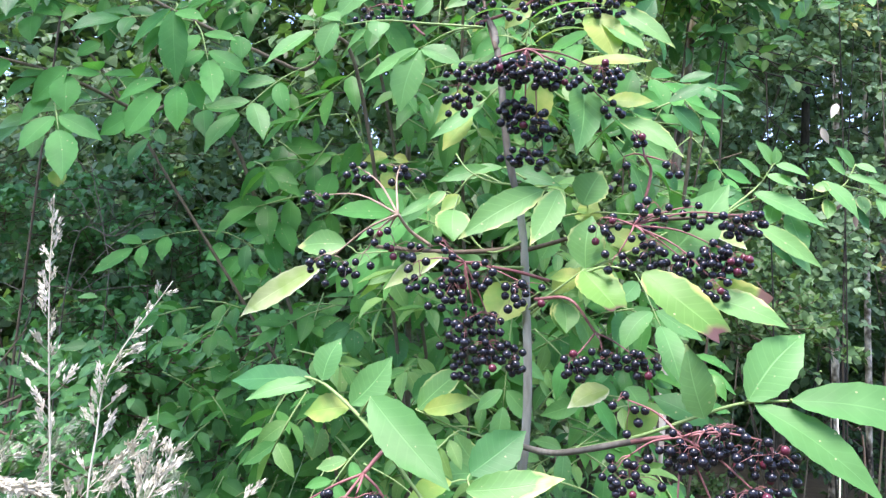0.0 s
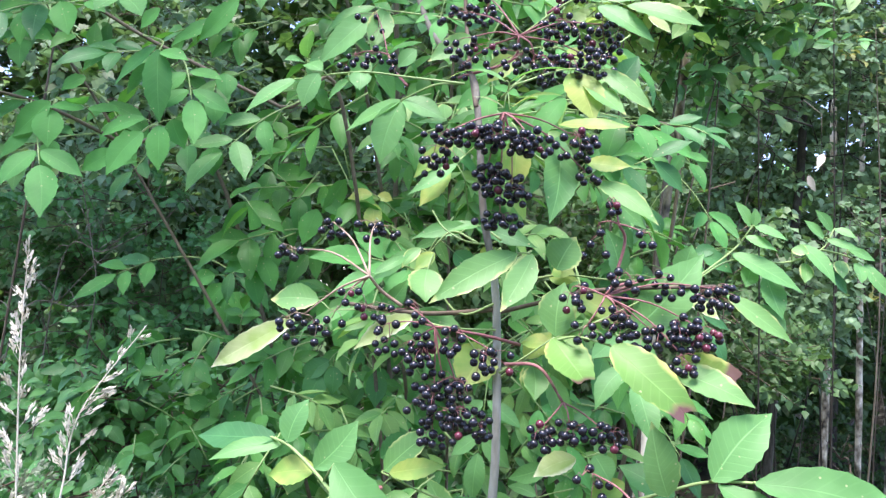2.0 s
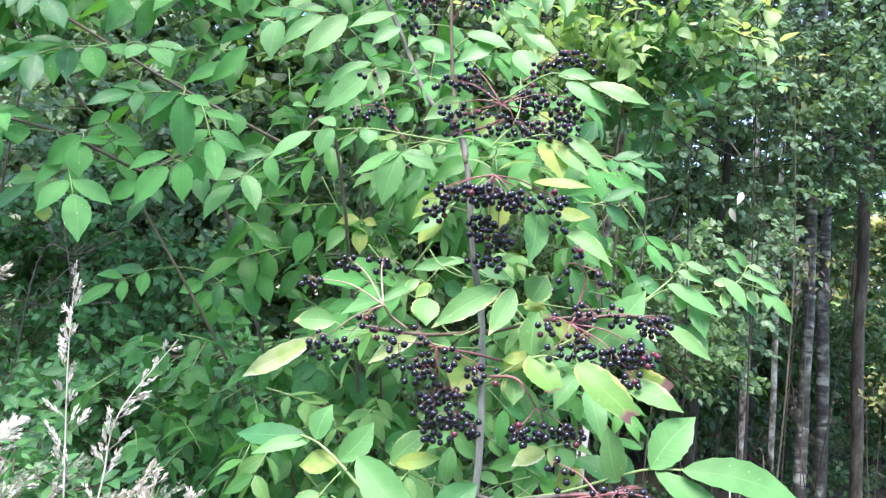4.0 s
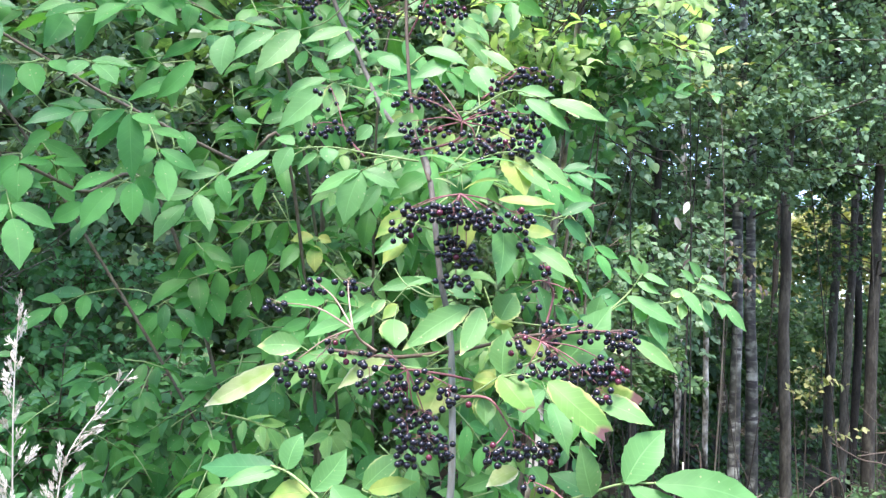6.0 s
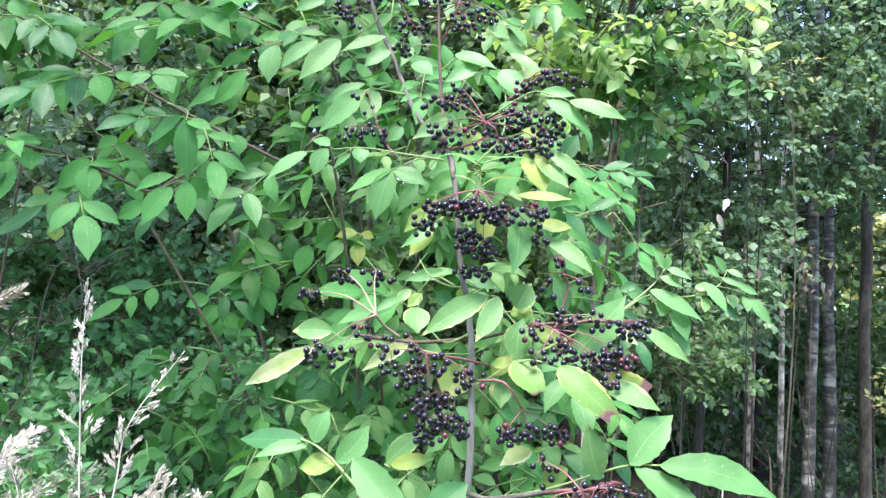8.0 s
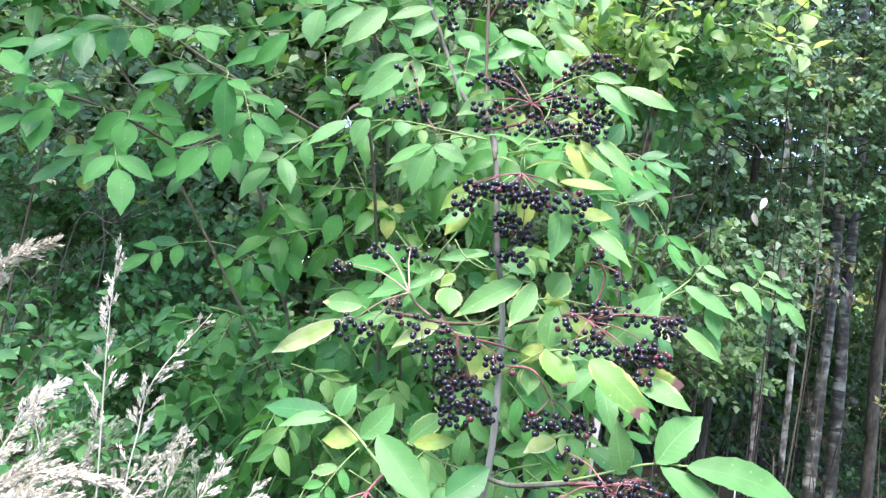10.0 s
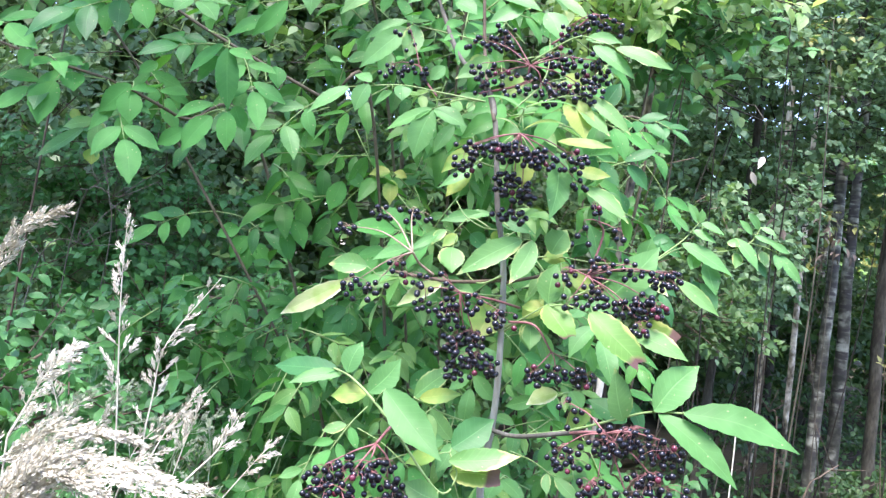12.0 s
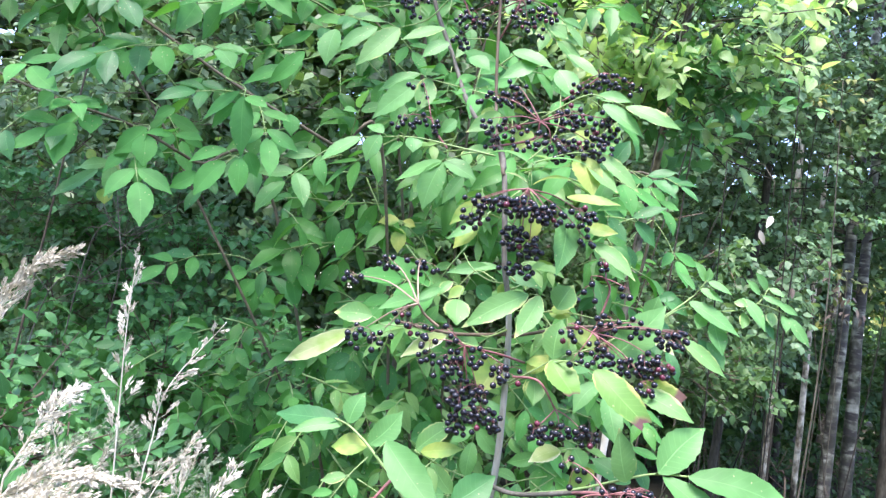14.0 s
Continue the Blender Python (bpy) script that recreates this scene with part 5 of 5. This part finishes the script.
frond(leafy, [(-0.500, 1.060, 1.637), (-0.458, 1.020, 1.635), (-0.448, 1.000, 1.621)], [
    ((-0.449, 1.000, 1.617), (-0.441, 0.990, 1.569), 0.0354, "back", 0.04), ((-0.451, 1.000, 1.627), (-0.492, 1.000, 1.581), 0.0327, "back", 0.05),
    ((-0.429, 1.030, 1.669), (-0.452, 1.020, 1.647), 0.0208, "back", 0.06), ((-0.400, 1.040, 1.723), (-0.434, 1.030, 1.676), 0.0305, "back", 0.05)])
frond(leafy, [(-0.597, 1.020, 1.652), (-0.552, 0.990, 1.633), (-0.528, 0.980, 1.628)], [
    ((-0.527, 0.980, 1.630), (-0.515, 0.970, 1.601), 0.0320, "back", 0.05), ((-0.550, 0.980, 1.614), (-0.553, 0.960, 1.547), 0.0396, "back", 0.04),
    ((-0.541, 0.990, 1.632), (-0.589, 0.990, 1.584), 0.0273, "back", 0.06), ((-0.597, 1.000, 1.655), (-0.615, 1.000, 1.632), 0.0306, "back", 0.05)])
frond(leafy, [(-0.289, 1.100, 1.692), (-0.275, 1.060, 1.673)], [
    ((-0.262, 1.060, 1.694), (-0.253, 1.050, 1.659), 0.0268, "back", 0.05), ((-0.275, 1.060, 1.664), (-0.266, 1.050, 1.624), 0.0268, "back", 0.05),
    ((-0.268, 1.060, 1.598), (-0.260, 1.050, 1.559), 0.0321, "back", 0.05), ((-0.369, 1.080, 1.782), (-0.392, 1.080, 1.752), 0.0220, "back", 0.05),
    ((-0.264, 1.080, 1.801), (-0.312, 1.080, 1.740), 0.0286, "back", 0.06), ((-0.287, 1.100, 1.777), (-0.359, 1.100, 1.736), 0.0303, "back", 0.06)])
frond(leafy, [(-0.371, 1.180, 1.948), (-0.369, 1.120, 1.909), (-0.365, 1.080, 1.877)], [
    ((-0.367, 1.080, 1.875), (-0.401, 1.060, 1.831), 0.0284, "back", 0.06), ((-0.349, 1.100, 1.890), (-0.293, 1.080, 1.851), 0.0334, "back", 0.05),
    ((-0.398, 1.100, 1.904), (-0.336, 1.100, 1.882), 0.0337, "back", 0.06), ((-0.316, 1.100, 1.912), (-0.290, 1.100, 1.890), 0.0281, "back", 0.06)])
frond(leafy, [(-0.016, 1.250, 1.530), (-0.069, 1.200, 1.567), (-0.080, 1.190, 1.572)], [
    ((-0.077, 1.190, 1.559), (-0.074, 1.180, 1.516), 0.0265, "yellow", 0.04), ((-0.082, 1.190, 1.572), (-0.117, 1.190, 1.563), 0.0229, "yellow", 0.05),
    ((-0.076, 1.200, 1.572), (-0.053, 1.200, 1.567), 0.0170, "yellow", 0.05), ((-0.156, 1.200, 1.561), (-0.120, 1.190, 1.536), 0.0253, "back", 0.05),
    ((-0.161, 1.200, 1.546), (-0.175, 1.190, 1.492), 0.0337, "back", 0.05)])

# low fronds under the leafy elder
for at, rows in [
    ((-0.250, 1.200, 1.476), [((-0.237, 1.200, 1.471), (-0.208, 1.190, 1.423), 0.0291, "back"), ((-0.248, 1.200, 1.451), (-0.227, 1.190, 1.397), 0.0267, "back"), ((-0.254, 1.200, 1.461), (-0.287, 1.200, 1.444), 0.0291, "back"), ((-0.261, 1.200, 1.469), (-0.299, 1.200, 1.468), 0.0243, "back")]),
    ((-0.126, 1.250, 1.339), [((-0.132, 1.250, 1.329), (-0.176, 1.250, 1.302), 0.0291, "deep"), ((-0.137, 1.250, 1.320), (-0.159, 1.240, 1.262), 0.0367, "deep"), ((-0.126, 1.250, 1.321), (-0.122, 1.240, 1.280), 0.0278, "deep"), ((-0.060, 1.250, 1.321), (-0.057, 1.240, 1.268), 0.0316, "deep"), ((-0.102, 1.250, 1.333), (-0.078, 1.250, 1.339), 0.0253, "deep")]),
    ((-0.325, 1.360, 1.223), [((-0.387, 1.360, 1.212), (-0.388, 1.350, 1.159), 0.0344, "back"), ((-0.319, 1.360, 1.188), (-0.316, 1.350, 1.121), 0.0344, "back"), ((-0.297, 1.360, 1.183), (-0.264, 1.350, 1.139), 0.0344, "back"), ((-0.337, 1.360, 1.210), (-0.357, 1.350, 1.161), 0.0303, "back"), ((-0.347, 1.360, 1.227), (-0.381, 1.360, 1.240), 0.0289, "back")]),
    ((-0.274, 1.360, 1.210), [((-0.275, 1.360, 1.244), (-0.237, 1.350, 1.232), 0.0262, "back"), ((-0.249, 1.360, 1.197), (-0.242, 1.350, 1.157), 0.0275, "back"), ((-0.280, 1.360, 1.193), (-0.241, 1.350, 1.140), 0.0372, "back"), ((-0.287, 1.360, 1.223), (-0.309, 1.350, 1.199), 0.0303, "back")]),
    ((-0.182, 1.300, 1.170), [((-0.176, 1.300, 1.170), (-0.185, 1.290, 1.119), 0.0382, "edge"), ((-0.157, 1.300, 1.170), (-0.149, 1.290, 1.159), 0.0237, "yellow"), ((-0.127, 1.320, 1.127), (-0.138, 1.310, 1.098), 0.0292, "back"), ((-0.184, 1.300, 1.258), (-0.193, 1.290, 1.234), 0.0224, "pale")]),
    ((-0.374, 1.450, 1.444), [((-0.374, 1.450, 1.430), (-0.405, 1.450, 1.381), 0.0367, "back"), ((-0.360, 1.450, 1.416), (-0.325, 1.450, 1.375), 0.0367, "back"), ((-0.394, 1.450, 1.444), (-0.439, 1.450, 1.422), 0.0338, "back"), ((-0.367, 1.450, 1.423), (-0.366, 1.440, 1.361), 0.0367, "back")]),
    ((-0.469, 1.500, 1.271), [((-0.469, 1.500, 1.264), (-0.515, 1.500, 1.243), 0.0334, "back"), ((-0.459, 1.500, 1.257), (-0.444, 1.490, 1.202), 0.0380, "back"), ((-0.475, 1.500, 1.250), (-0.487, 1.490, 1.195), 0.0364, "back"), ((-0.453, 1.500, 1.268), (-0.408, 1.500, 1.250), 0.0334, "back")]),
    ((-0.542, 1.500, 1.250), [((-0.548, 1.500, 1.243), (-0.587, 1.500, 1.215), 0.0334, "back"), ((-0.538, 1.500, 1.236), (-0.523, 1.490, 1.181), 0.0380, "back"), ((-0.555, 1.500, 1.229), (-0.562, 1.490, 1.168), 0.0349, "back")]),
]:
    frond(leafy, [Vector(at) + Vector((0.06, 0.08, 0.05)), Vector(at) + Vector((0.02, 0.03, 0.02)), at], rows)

# a few yellow leaves in the shade of the leafy elder
frond(leafy, [(-0.617, 1.380, 1.617), (-0.667, 1.350, 1.557)], [
    ((-0.667, 1.350, 1.557), (-0.663, 1.350, 1.526), 0.0300, "yellow", 0.05), ((-0.715, 1.350, 1.626), (-0.696, 1.350, 1.607), 0.0200, "yellow", 0.05), ((-0.653, 1.350, 1.608), (-0.651, 1.350, 1.579), 0.0210, "pale", 0.05)])

# pale young frond beside the birches
frond(elder, [(0.301, 0.920, 1.470), (0.349, 0.950, 1.509), (0.366, 0.950, 1.534)], [
    ((0.364, 0.950, 1.534), (0.347, 0.950, 1.560), 0.0135, "green", 0.04), ((0.368, 0.950, 1.535), (0.368, 0.950, 1.554), 0.0109, "green", 0.04),
    ((0.353, 0.950, 1.521), (0.327, 0.950, 1.541), 0.0147, "green", 0.04), ((0.369, 0.950, 1.535), (0.400, 0.940, 1.521), 0.0160, "green", 0.06),
    ((0.360, 0.950, 1.523), (0.390, 0.940, 1.509), 0.0160, "green", 0.06), ((0.335, 0.970, 1.510), (0.310, 0.970, 1.498), 0.0163, "deep", 0.06)])
frond(elder, [(0.295, 0.920, 1.463), (0.347, 0.950, 1.497), (0.399, 0.950, 1.498)], [
    ((0.347, 0.950, 1.504), (0.414, 0.930, 1.467), 0.0254, "green", 0.05), ((0.368, 0.950, 1.491), (0.360, 0.940, 1.469), 0.0209, "green", 0.05),
    ((0.383, 0.950, 1.484), (0.395, 0.930, 1.439), 0.0279, "green", 0.04), ((0.371, 0.960, 1.455), (0.388, 0.950, 1.429), 0.0179, "deep", 0.04),
    ((0.379, 0.950, 1.453), (0.403, 0.940, 1.419), 0.0205, "green", 0.04), ((0.322, 0.970, 1.507), (0.352, 0.960, 1.484), 0.0227, "deep", 0.04)])
frond(elder, [(0.347, 0.950, 1.497), (0.405, 0.960, 1.500), (0.442, 0.960, 1.517), (0.455, 0.960, 1.541)], [
    ((0.452, 0.960, 1.537), (0.434, 0.960, 1.559), 0.0123, "green", 0.04), ((0.444, 0.960, 1.529), (0.423, 0.960, 1.547), 0.0123, "green", 0.04),
    ((0.455, 0.960, 1.540), (0.473, 0.950, 1.530), 0.0110, "green", 0.06), ((0.421, 0.960, 1.521), (0.450, 0.940, 1.479), 0.0199, "green", 0.05),
    ((0.412, 0.960, 1.515), (0.426, 0.950, 1.510), 0.0141, "edge", 0.06), ((0.426, 0.960, 1.501), (0.423, 0.950, 1.479), 0.0154, "edge", 0.05),
    ((0.447, 0.960, 1.528), (0.478, 0.950, 1.518), 0.0109, "green", 0.06)])
frond(elder, [(0.442, 0.960, 1.517), (0.470, 0.970, 1.514), (0.490, 0.970, 1.507)], [
    ((0.466, 0.970, 1.508), (0.466, 0.960, 1.488), 0.0175, "edge", 0.05), ((0.483, 0.970, 1.507), (0.485, 0.960, 1.484), 0.0162, "green", 0.05),
    ((0.491, 0.970, 1.506), (0.520, 0.960, 1.469), 0.0162, "green", 0.05), ((0.474, 0.970, 1.521), (0.503, 0.970, 1.510), 0.0124, "green", 0.06),
    ((0.456, 0.970, 1.496), (0.475, 0.970, 1.472), 0.0163, "deep", 0.05)])

# leaves behind the berry clusters
frond(elder, [(0.120, 0.840, 1.450), (0.162, 0.840, 1.460), (0.213, 0.830, 1.459), (0.268, 0.840, 1.466)], [
    ((0.214, 0.840, 1.461), (0.197, 0.830, 1.505), 0.0277, "green", 0.04), ((0.151, 0.850, 1.458), (0.177, 0.840, 1.456), 0.0183, "yellow", 0.05),
    ((0.271, 0.850, 1.467), (0.280, 0.850, 1.499), 0.0283, "green", 0.04), ((0.160, 0.830, 1.465), (0.152, 0.820, 1.493), 0.0291, "edge", 0.05)])
frond(elder, [(0.107, 0.820, 1.369), (0.129, 0.820, 1.378), (0.158, 0.810, 1.400), (0.193, 0.820, 1.423)], [
    ((0.132, 0.810, 1.383), (0.155, 0.820, 1.408), 0.0221, "yellow", 0.05), ((0.135, 0.810, 1.377), (0.143, 0.800, 1.346), 0.0235, "edge", 0.04),
    ((0.154, 0.830, 1.369), (0.174, 0.830, 1.326), 0.0215, "green", 0.04), ((0.182, 0.830, 1.430), (0.209, 0.820, 1.419), 0.0185, "yellow", 0.05),
    ((0.244, 0.840, 1.435), (0.271, 0.840, 1.407), 0.0257, "green", 0.05)])

# small leaves between the berry clusters
frond(elder, [(0.081, 0.840, 1.484), (0.056, 0.850, 1.493), (0.036, 0.850, 1.471)], [
    ((0.018, 0.850, 1.472), (-0.016, 0.850, 1.440), 0.0156, "green", 0.05), ((0.028, 0.850, 1.475), (0.013, 0.840, 1.454), 0.0127, "edge", 0.05),
    ((0.073, 0.860, 1.499), (0.019, 0.860, 1.485), 0.0170, "green", 0.07), ((0.035, 0.830, 1.450), (0.040, 0.810, 1.424), 0.0313, "edge", 0.05),
    ((0.059, 0.870, 1.475), (0.080, 0.870, 1.457), 0.0236, "deep", 0.05)])
frond(elder, [(0.104, 0.840, 1.480), (0.089, 0.850, 1.469)], [
    ((0.099, 0.860, 1.482), (0.087, 0.860, 1.464), 0.0175, "yellow", 0.05), ((0.153, 0.840, 1.464), (0.172, 0.830, 1.461), 0.0229, "yellow", 0.05),
    ((0.133, 0.850, 1.444), (0.120, 0.850, 1.413), 0.0231, "green", 0.04), ((-0.006, 0.860, 1.412), (0.016, 0.870, 1.445), 0.0175, "green", 0.05)])
frond(elder, [(0.093, 0.900, 1.641), (0.131, 0.920, 1.697), (0.131, 0.950, 1.773)], [
    ((0.126, 0.960, 1.795), (0.149, 0.940, 1.750), 0.0353, "green", 0.04), ((0.109, 0.970, 1.806), (0.053, 0.960, 1.779), 0.0201, "edge", 0.06),
    ((0.101, 0.930, 1.695), (0.076, 0.920, 1.661), 0.0251, "yellow", 0.04), ((0.156, 0.920, 1.701), (0.183, 0.920, 1.689), 0.0249, "yellow", 0.04),
    ((0.211, 0.920, 1.664), (0.233, 0.930, 1.704), 0.0249, "deep", 0.05), ((0.240, 0.930, 1.747), (0.265, 0.930, 1.731), 0.0189, "pale", 0.05)])

# withered leaves caught in the twigs
def withered():
    rng, nrng = random.Random(8), np.random.default_rng(8)
    for k, (at, n) in enumerate([((0.579, 1.300, 1.720), 2), ((1.151, 2.200, 1.622), 14), ((1.250, 2.300, 1.655), 10), ((1.063, 2.200, 1.696), 9)]):
        top = Vector(at)
        ob = thing("withered_spray", top, "withered brown leaves hanging on a thin twig", "twig", "withered sprays")
        t = Tubes(top)
        t.add([top + Vector((0.12, 0.5, 0.2)), top + Vector((0.04, 0.18, 0.12)), top + Vector((0.005, 0.02, 0.05)), top + Vector((0, 0, -0.05))], 0.0012, 0.0006, 5)
        child("twig", t.mesh("twig", pine_bark), ob)
        c = [tuple(top + Vector((rng.gauss(0, 0.03), rng.gauss(0, 0.03), rng.uniform(-0.05, 0.07)))) for _ in range(n)]
        leaf_cloud("dead_leaf", ob, c, [(rng.gauss(0, 0.7), rng.gauss(0, 0.5), -1) for _ in c], [rng.uniform(0.02, 0.04) for _ in c], FOLIAGE["dead" if k else "pale_dead"], nrng, 0.4)


withered()

# ---------------------------------------------------------------- tall dry grass
def grass_stalk(points, plume, seed, length=0.05, count=26, radius=0.0012, group="dry grasses", material=None, label="dry straw-coloured grass with a feathery seed head"):
    """A dry stalk whose upper part (plume: share of its length) carries short branches with seed husks."""
    rng = random.Random(seed)
    upper = smooth_line(points[1:], 14)
    first_bit = upper[0] - (upper[1] - upper[0]) * 6
    below = Vector((first_bit.x - 0.02, first_bit.y + 0.03, 0))
    line = [below.lerp(first_bit, k / 6) for k in range(7)] + upper
    plume = plume * len(upper) / len(line)
    ob = thing("grass_stalk", line[0], label, "grass", group)
    t = Tubes(line[0])
    t.add(line, radius, radius * 0.4, 5)
    child("stalk", t.mesh("stalk", material or straw), ob)
    verts, faces = [], []
    n = len(line)
    first = int(n * (1 - plume))
    br = Tubes(line[0])
    for k in range(count):
        v = k / count
        p = line[min(n - 1, int(first + (n - 1 - first) * v))]
        d = (line[min(n - 1, int(first + (n - 1 - first) * v) + 1)] - line[max(0, int(first + (n - 1 - first) * v) - 1)]).normalized()
        a = Vector((rng.gauss(0, 1), rng.gauss(0, 1), rng.gauss(0, 0.6)))
        a = (a - d * a.dot(d)).normalized()
        ln = length * (1.15 - 0.75 * v) * rng.uniform(0.6, 1.2)
        go = (d * 0.95 + a * (rng.uniform(0.25, 0.8) if count < 30 else rng.uniform(0.12, 0.5))).normalized()
        e = p + go * ln + Vector((0, 0, -0.12 * ln))
        knee = p.lerp(e, 0.5) + a * 0.08 * ln
        br.add([p, knee, e], radius * 0.4, radius * 0.2, 4)
        bare = rng.uniform(0.1, 0.45)
        for m in range(max(10, int(ln / 0.0008))):
            w = rng.uniform(bare, 1.0)
            q = (p * (1 - w) + knee * w).lerp(knee * (1 - w) + e * w, w) - line[0]
            fat = 0.0016 * math.sin(math.pi * (0.08 + 0.84 * (w - bare) / (1 - bare)))
            q += Vector((rng.gauss(0, fat), rng.gauss(0, fat), rng.gauss(0, fat)))
            h = (go + Vector((rng.gauss(0, 0.22), rng.gauss(0, 0.22), rng.gauss(0, 0.22)))).normalized() * rng.uniform(0.004, 0.008)
            s = h.cross(Vector((rng.gauss(0, 1), rng.gauss(0, 1), rng.gauss(0, 1)))).normalized() * 0.0009
            b = len(verts)
            verts += [q, q + h * 0.45 + s, q + h, q + h * 0.45 - s]
            faces.append((b, b + 1, b + 2, b + 3))
    child("branchlet", br.mesh("branchlet", material or straw), ob)
    child("seed_head", mesh_of("seed_head", [tuple(q) for q in verts], faces, material or straw, None, False), ob, kind="stuff")
    return ob


def foot_of(p, drift=0.0):
    return (p[0] + drift, p[1] + 0.03, 0.0)


for k, (mid, top, tip, plume, ln, cnt) in enumerate([
    ((-0.356, 0.880, 1.194), (-0.372, 0.880, 1.348), (-0.377, 0.880, 1.458), 0.95, 0.034, 26),
    ((-0.321, 0.900, 1.205), (-0.312, 0.900, 1.281), (-0.253, 0.900, 1.376), 1.0, 0.034, 20),
    ((-0.297, 0.850, 1.143), (-0.275, 0.850, 1.193), (-0.244, 0.850, 1.240), 0.7, 0.03, 14),
    ((-0.435, 0.800, 1.191), (-0.411, 0.800, 1.243), (-0.377, 0.800, 1.283), 0.6, 0.03, 16),
    ((-0.200, 0.720, 1.180), (-0.178, 0.720, 1.208), (-0.161, 0.720, 1.246), 0.6, 0.022, 14),
    ((-0.472, 0.750, 1.332), (-0.439, 0.750, 1.406), (-0.390, 0.750, 1.437), 1.0, 0.032, 64),
    ((-0.460, 0.950, 1.155), (-0.472, 0.950, 1.185), (-0.488, 0.950, 1.224), 0.6, 0.018, 12),
    ((-0.392, 0.720, 1.211), (-0.370, 0.720, 1.261), (-0.343, 0.720, 1.298), 1.0, 0.026, 26),
]):
    grass_stalk([foot_of(mid, -0.03), mid, top, tip], plume, 60 + k, ln, cnt)
for k, (mid, top, tip) in enumerate([
    ((-0.279, 0.900, 1.121), (-0.268, 0.900, 1.168), (-0.255, 0.900, 1.217)), ((-0.337, 0.880, 1.104), (-0.324, 0.880, 1.150), (-0.285, 0.880, 1.194)), ((-0.431, 0.920, 1.100), (-0.406, 0.920, 1.138), (-0.380, 0.920, 1.185)),
    ((-0.475, 0.900, 1.134), (-0.445, 0.900, 1.165), (-0.407, 0.900, 1.195)), ((-0.346, 0.840, 1.097), (-0.311, 0.840, 1.139), (-0.272, 0.840, 1.165)), ((-0.224, 0.950, 1.078), (-0.189, 0.950, 1.130), (-0.163, 0.950, 1.165)),
]):
    grass_stalk([mid, mid, top, tip], 0.7, 120 + k, 0.03, 12, 0.0009)
for k, (mid, top, tip) in enumerate([
    ((-0.389, 0.680, 1.146), (-0.322, 0.670, 1.197), (-0.214, 0.660, 1.192)), ((-0.368, 0.660, 1.137), (-0.287, 0.650, 1.185), (-0.163, 0.640, 1.191)),
    ((-0.412, 0.720, 1.163), (-0.349, 0.720, 1.204), (-0.265, 0.720, 1.208)), ((-0.373, 0.640, 1.132), (-0.326, 0.640, 1.186), (-0.259, 0.630, 1.180)),
]):
    grass_stalk([foot_of(mid, -0.05), mid, top, tip], 1.0, 80 + k, 0.045, 80, 0.0012, "drooping dry grasses")




def dry_straw(points):
    line = smooth_line(points, 8)
    ob = thing("dry_straw", line[0], "bare straw-coloured dead stalk beside the elder", "grass")
    t = Tubes(line[0])
    t.add(line, 0.0016, 0.001, 6)
    child("stalk", t.mesh("stalk", straw), ob)


dry_straw([(0.6, 1.3, 0), (0.597, 1.3, 1.06), (0.591, 1.3, 1.235)])
sedge = plain("grey_green_grass", [(0.3, (0.16, 0.23, 0.13)), (0.7, (0.36, 0.43, 0.29))], 40, 0.65, 0.2, 0.0005, (1, 1, 0.3), by_object=0.4)
gr = random.Random(44)
for k in range(13):
    x, y, z = gr.uniform(-0.5, -0.2), gr.uniform(0.84, 1.02), gr.uniform(1.08, 1.24)
    dx = gr.gauss(0.02, 0.035)
    grass_stalk([(x, y, 0), (x - dx * 0.6, y, z - 0.13), (x - dx * 0.2, y, z - 0.05), (x + dx, y - 0.01, z)], gr.uniform(0.5, 0.8), 400 + k, gr.uniform(0.02, 0.04), gr.randrange(9, 18), 0.0008, "grey-green grasses", sedge, "thin grey-green grass with a sparse seed head")


def grass_tuft(name, centre, reach, count, tall, seed):
    rng = random.Random(seed)
    ob = thing(name, (*centre, 0), "tuft of narrow green grass blades", "grass", "grass tufts")
    verts, faces = [], []
    for _ in range(count):
        p = Vector((rng.gauss(0, reach), rng.gauss(0, reach), -0.01))
        h, w, a = tall * rng.uniform(0.5, 1.1), rng.uniform(0.0012, 0.0026), rng.uniform(0, 6.28)
        out, s = Vector((math.cos(a), math.sin(a), 0)), Vector((-math.sin(a), math.cos(a), 0))
        b = len(verts)
        for i in range(6):
            v = i / 5
            c = p + out * (0.13 * h * v * v) + Vector((0, 0, h * v * (1 - 0.25 * v)))
            verts += [c - s * w * (1 - 0.95 * v ** 3), c + s * w * (1 - 0.95 * v ** 3)]
            if i:
                faces.append((b + 2 * i - 2, b + 2 * i - 1, b + 2 * i + 1, b + 2 * i))
    child("blade", mesh_of("blade", [tuple(q) for q in verts], faces, grass_green), ob, kind="stuff")


for k in range(9):
    grass_tuft("grass_tuft", (-0.85 + 0.065 * k, 0.98 + 0.08 * (k % 3)), 0.08, 42, 1.5 - 0.02 * k + 0.1 * (k % 2), 300 + k)
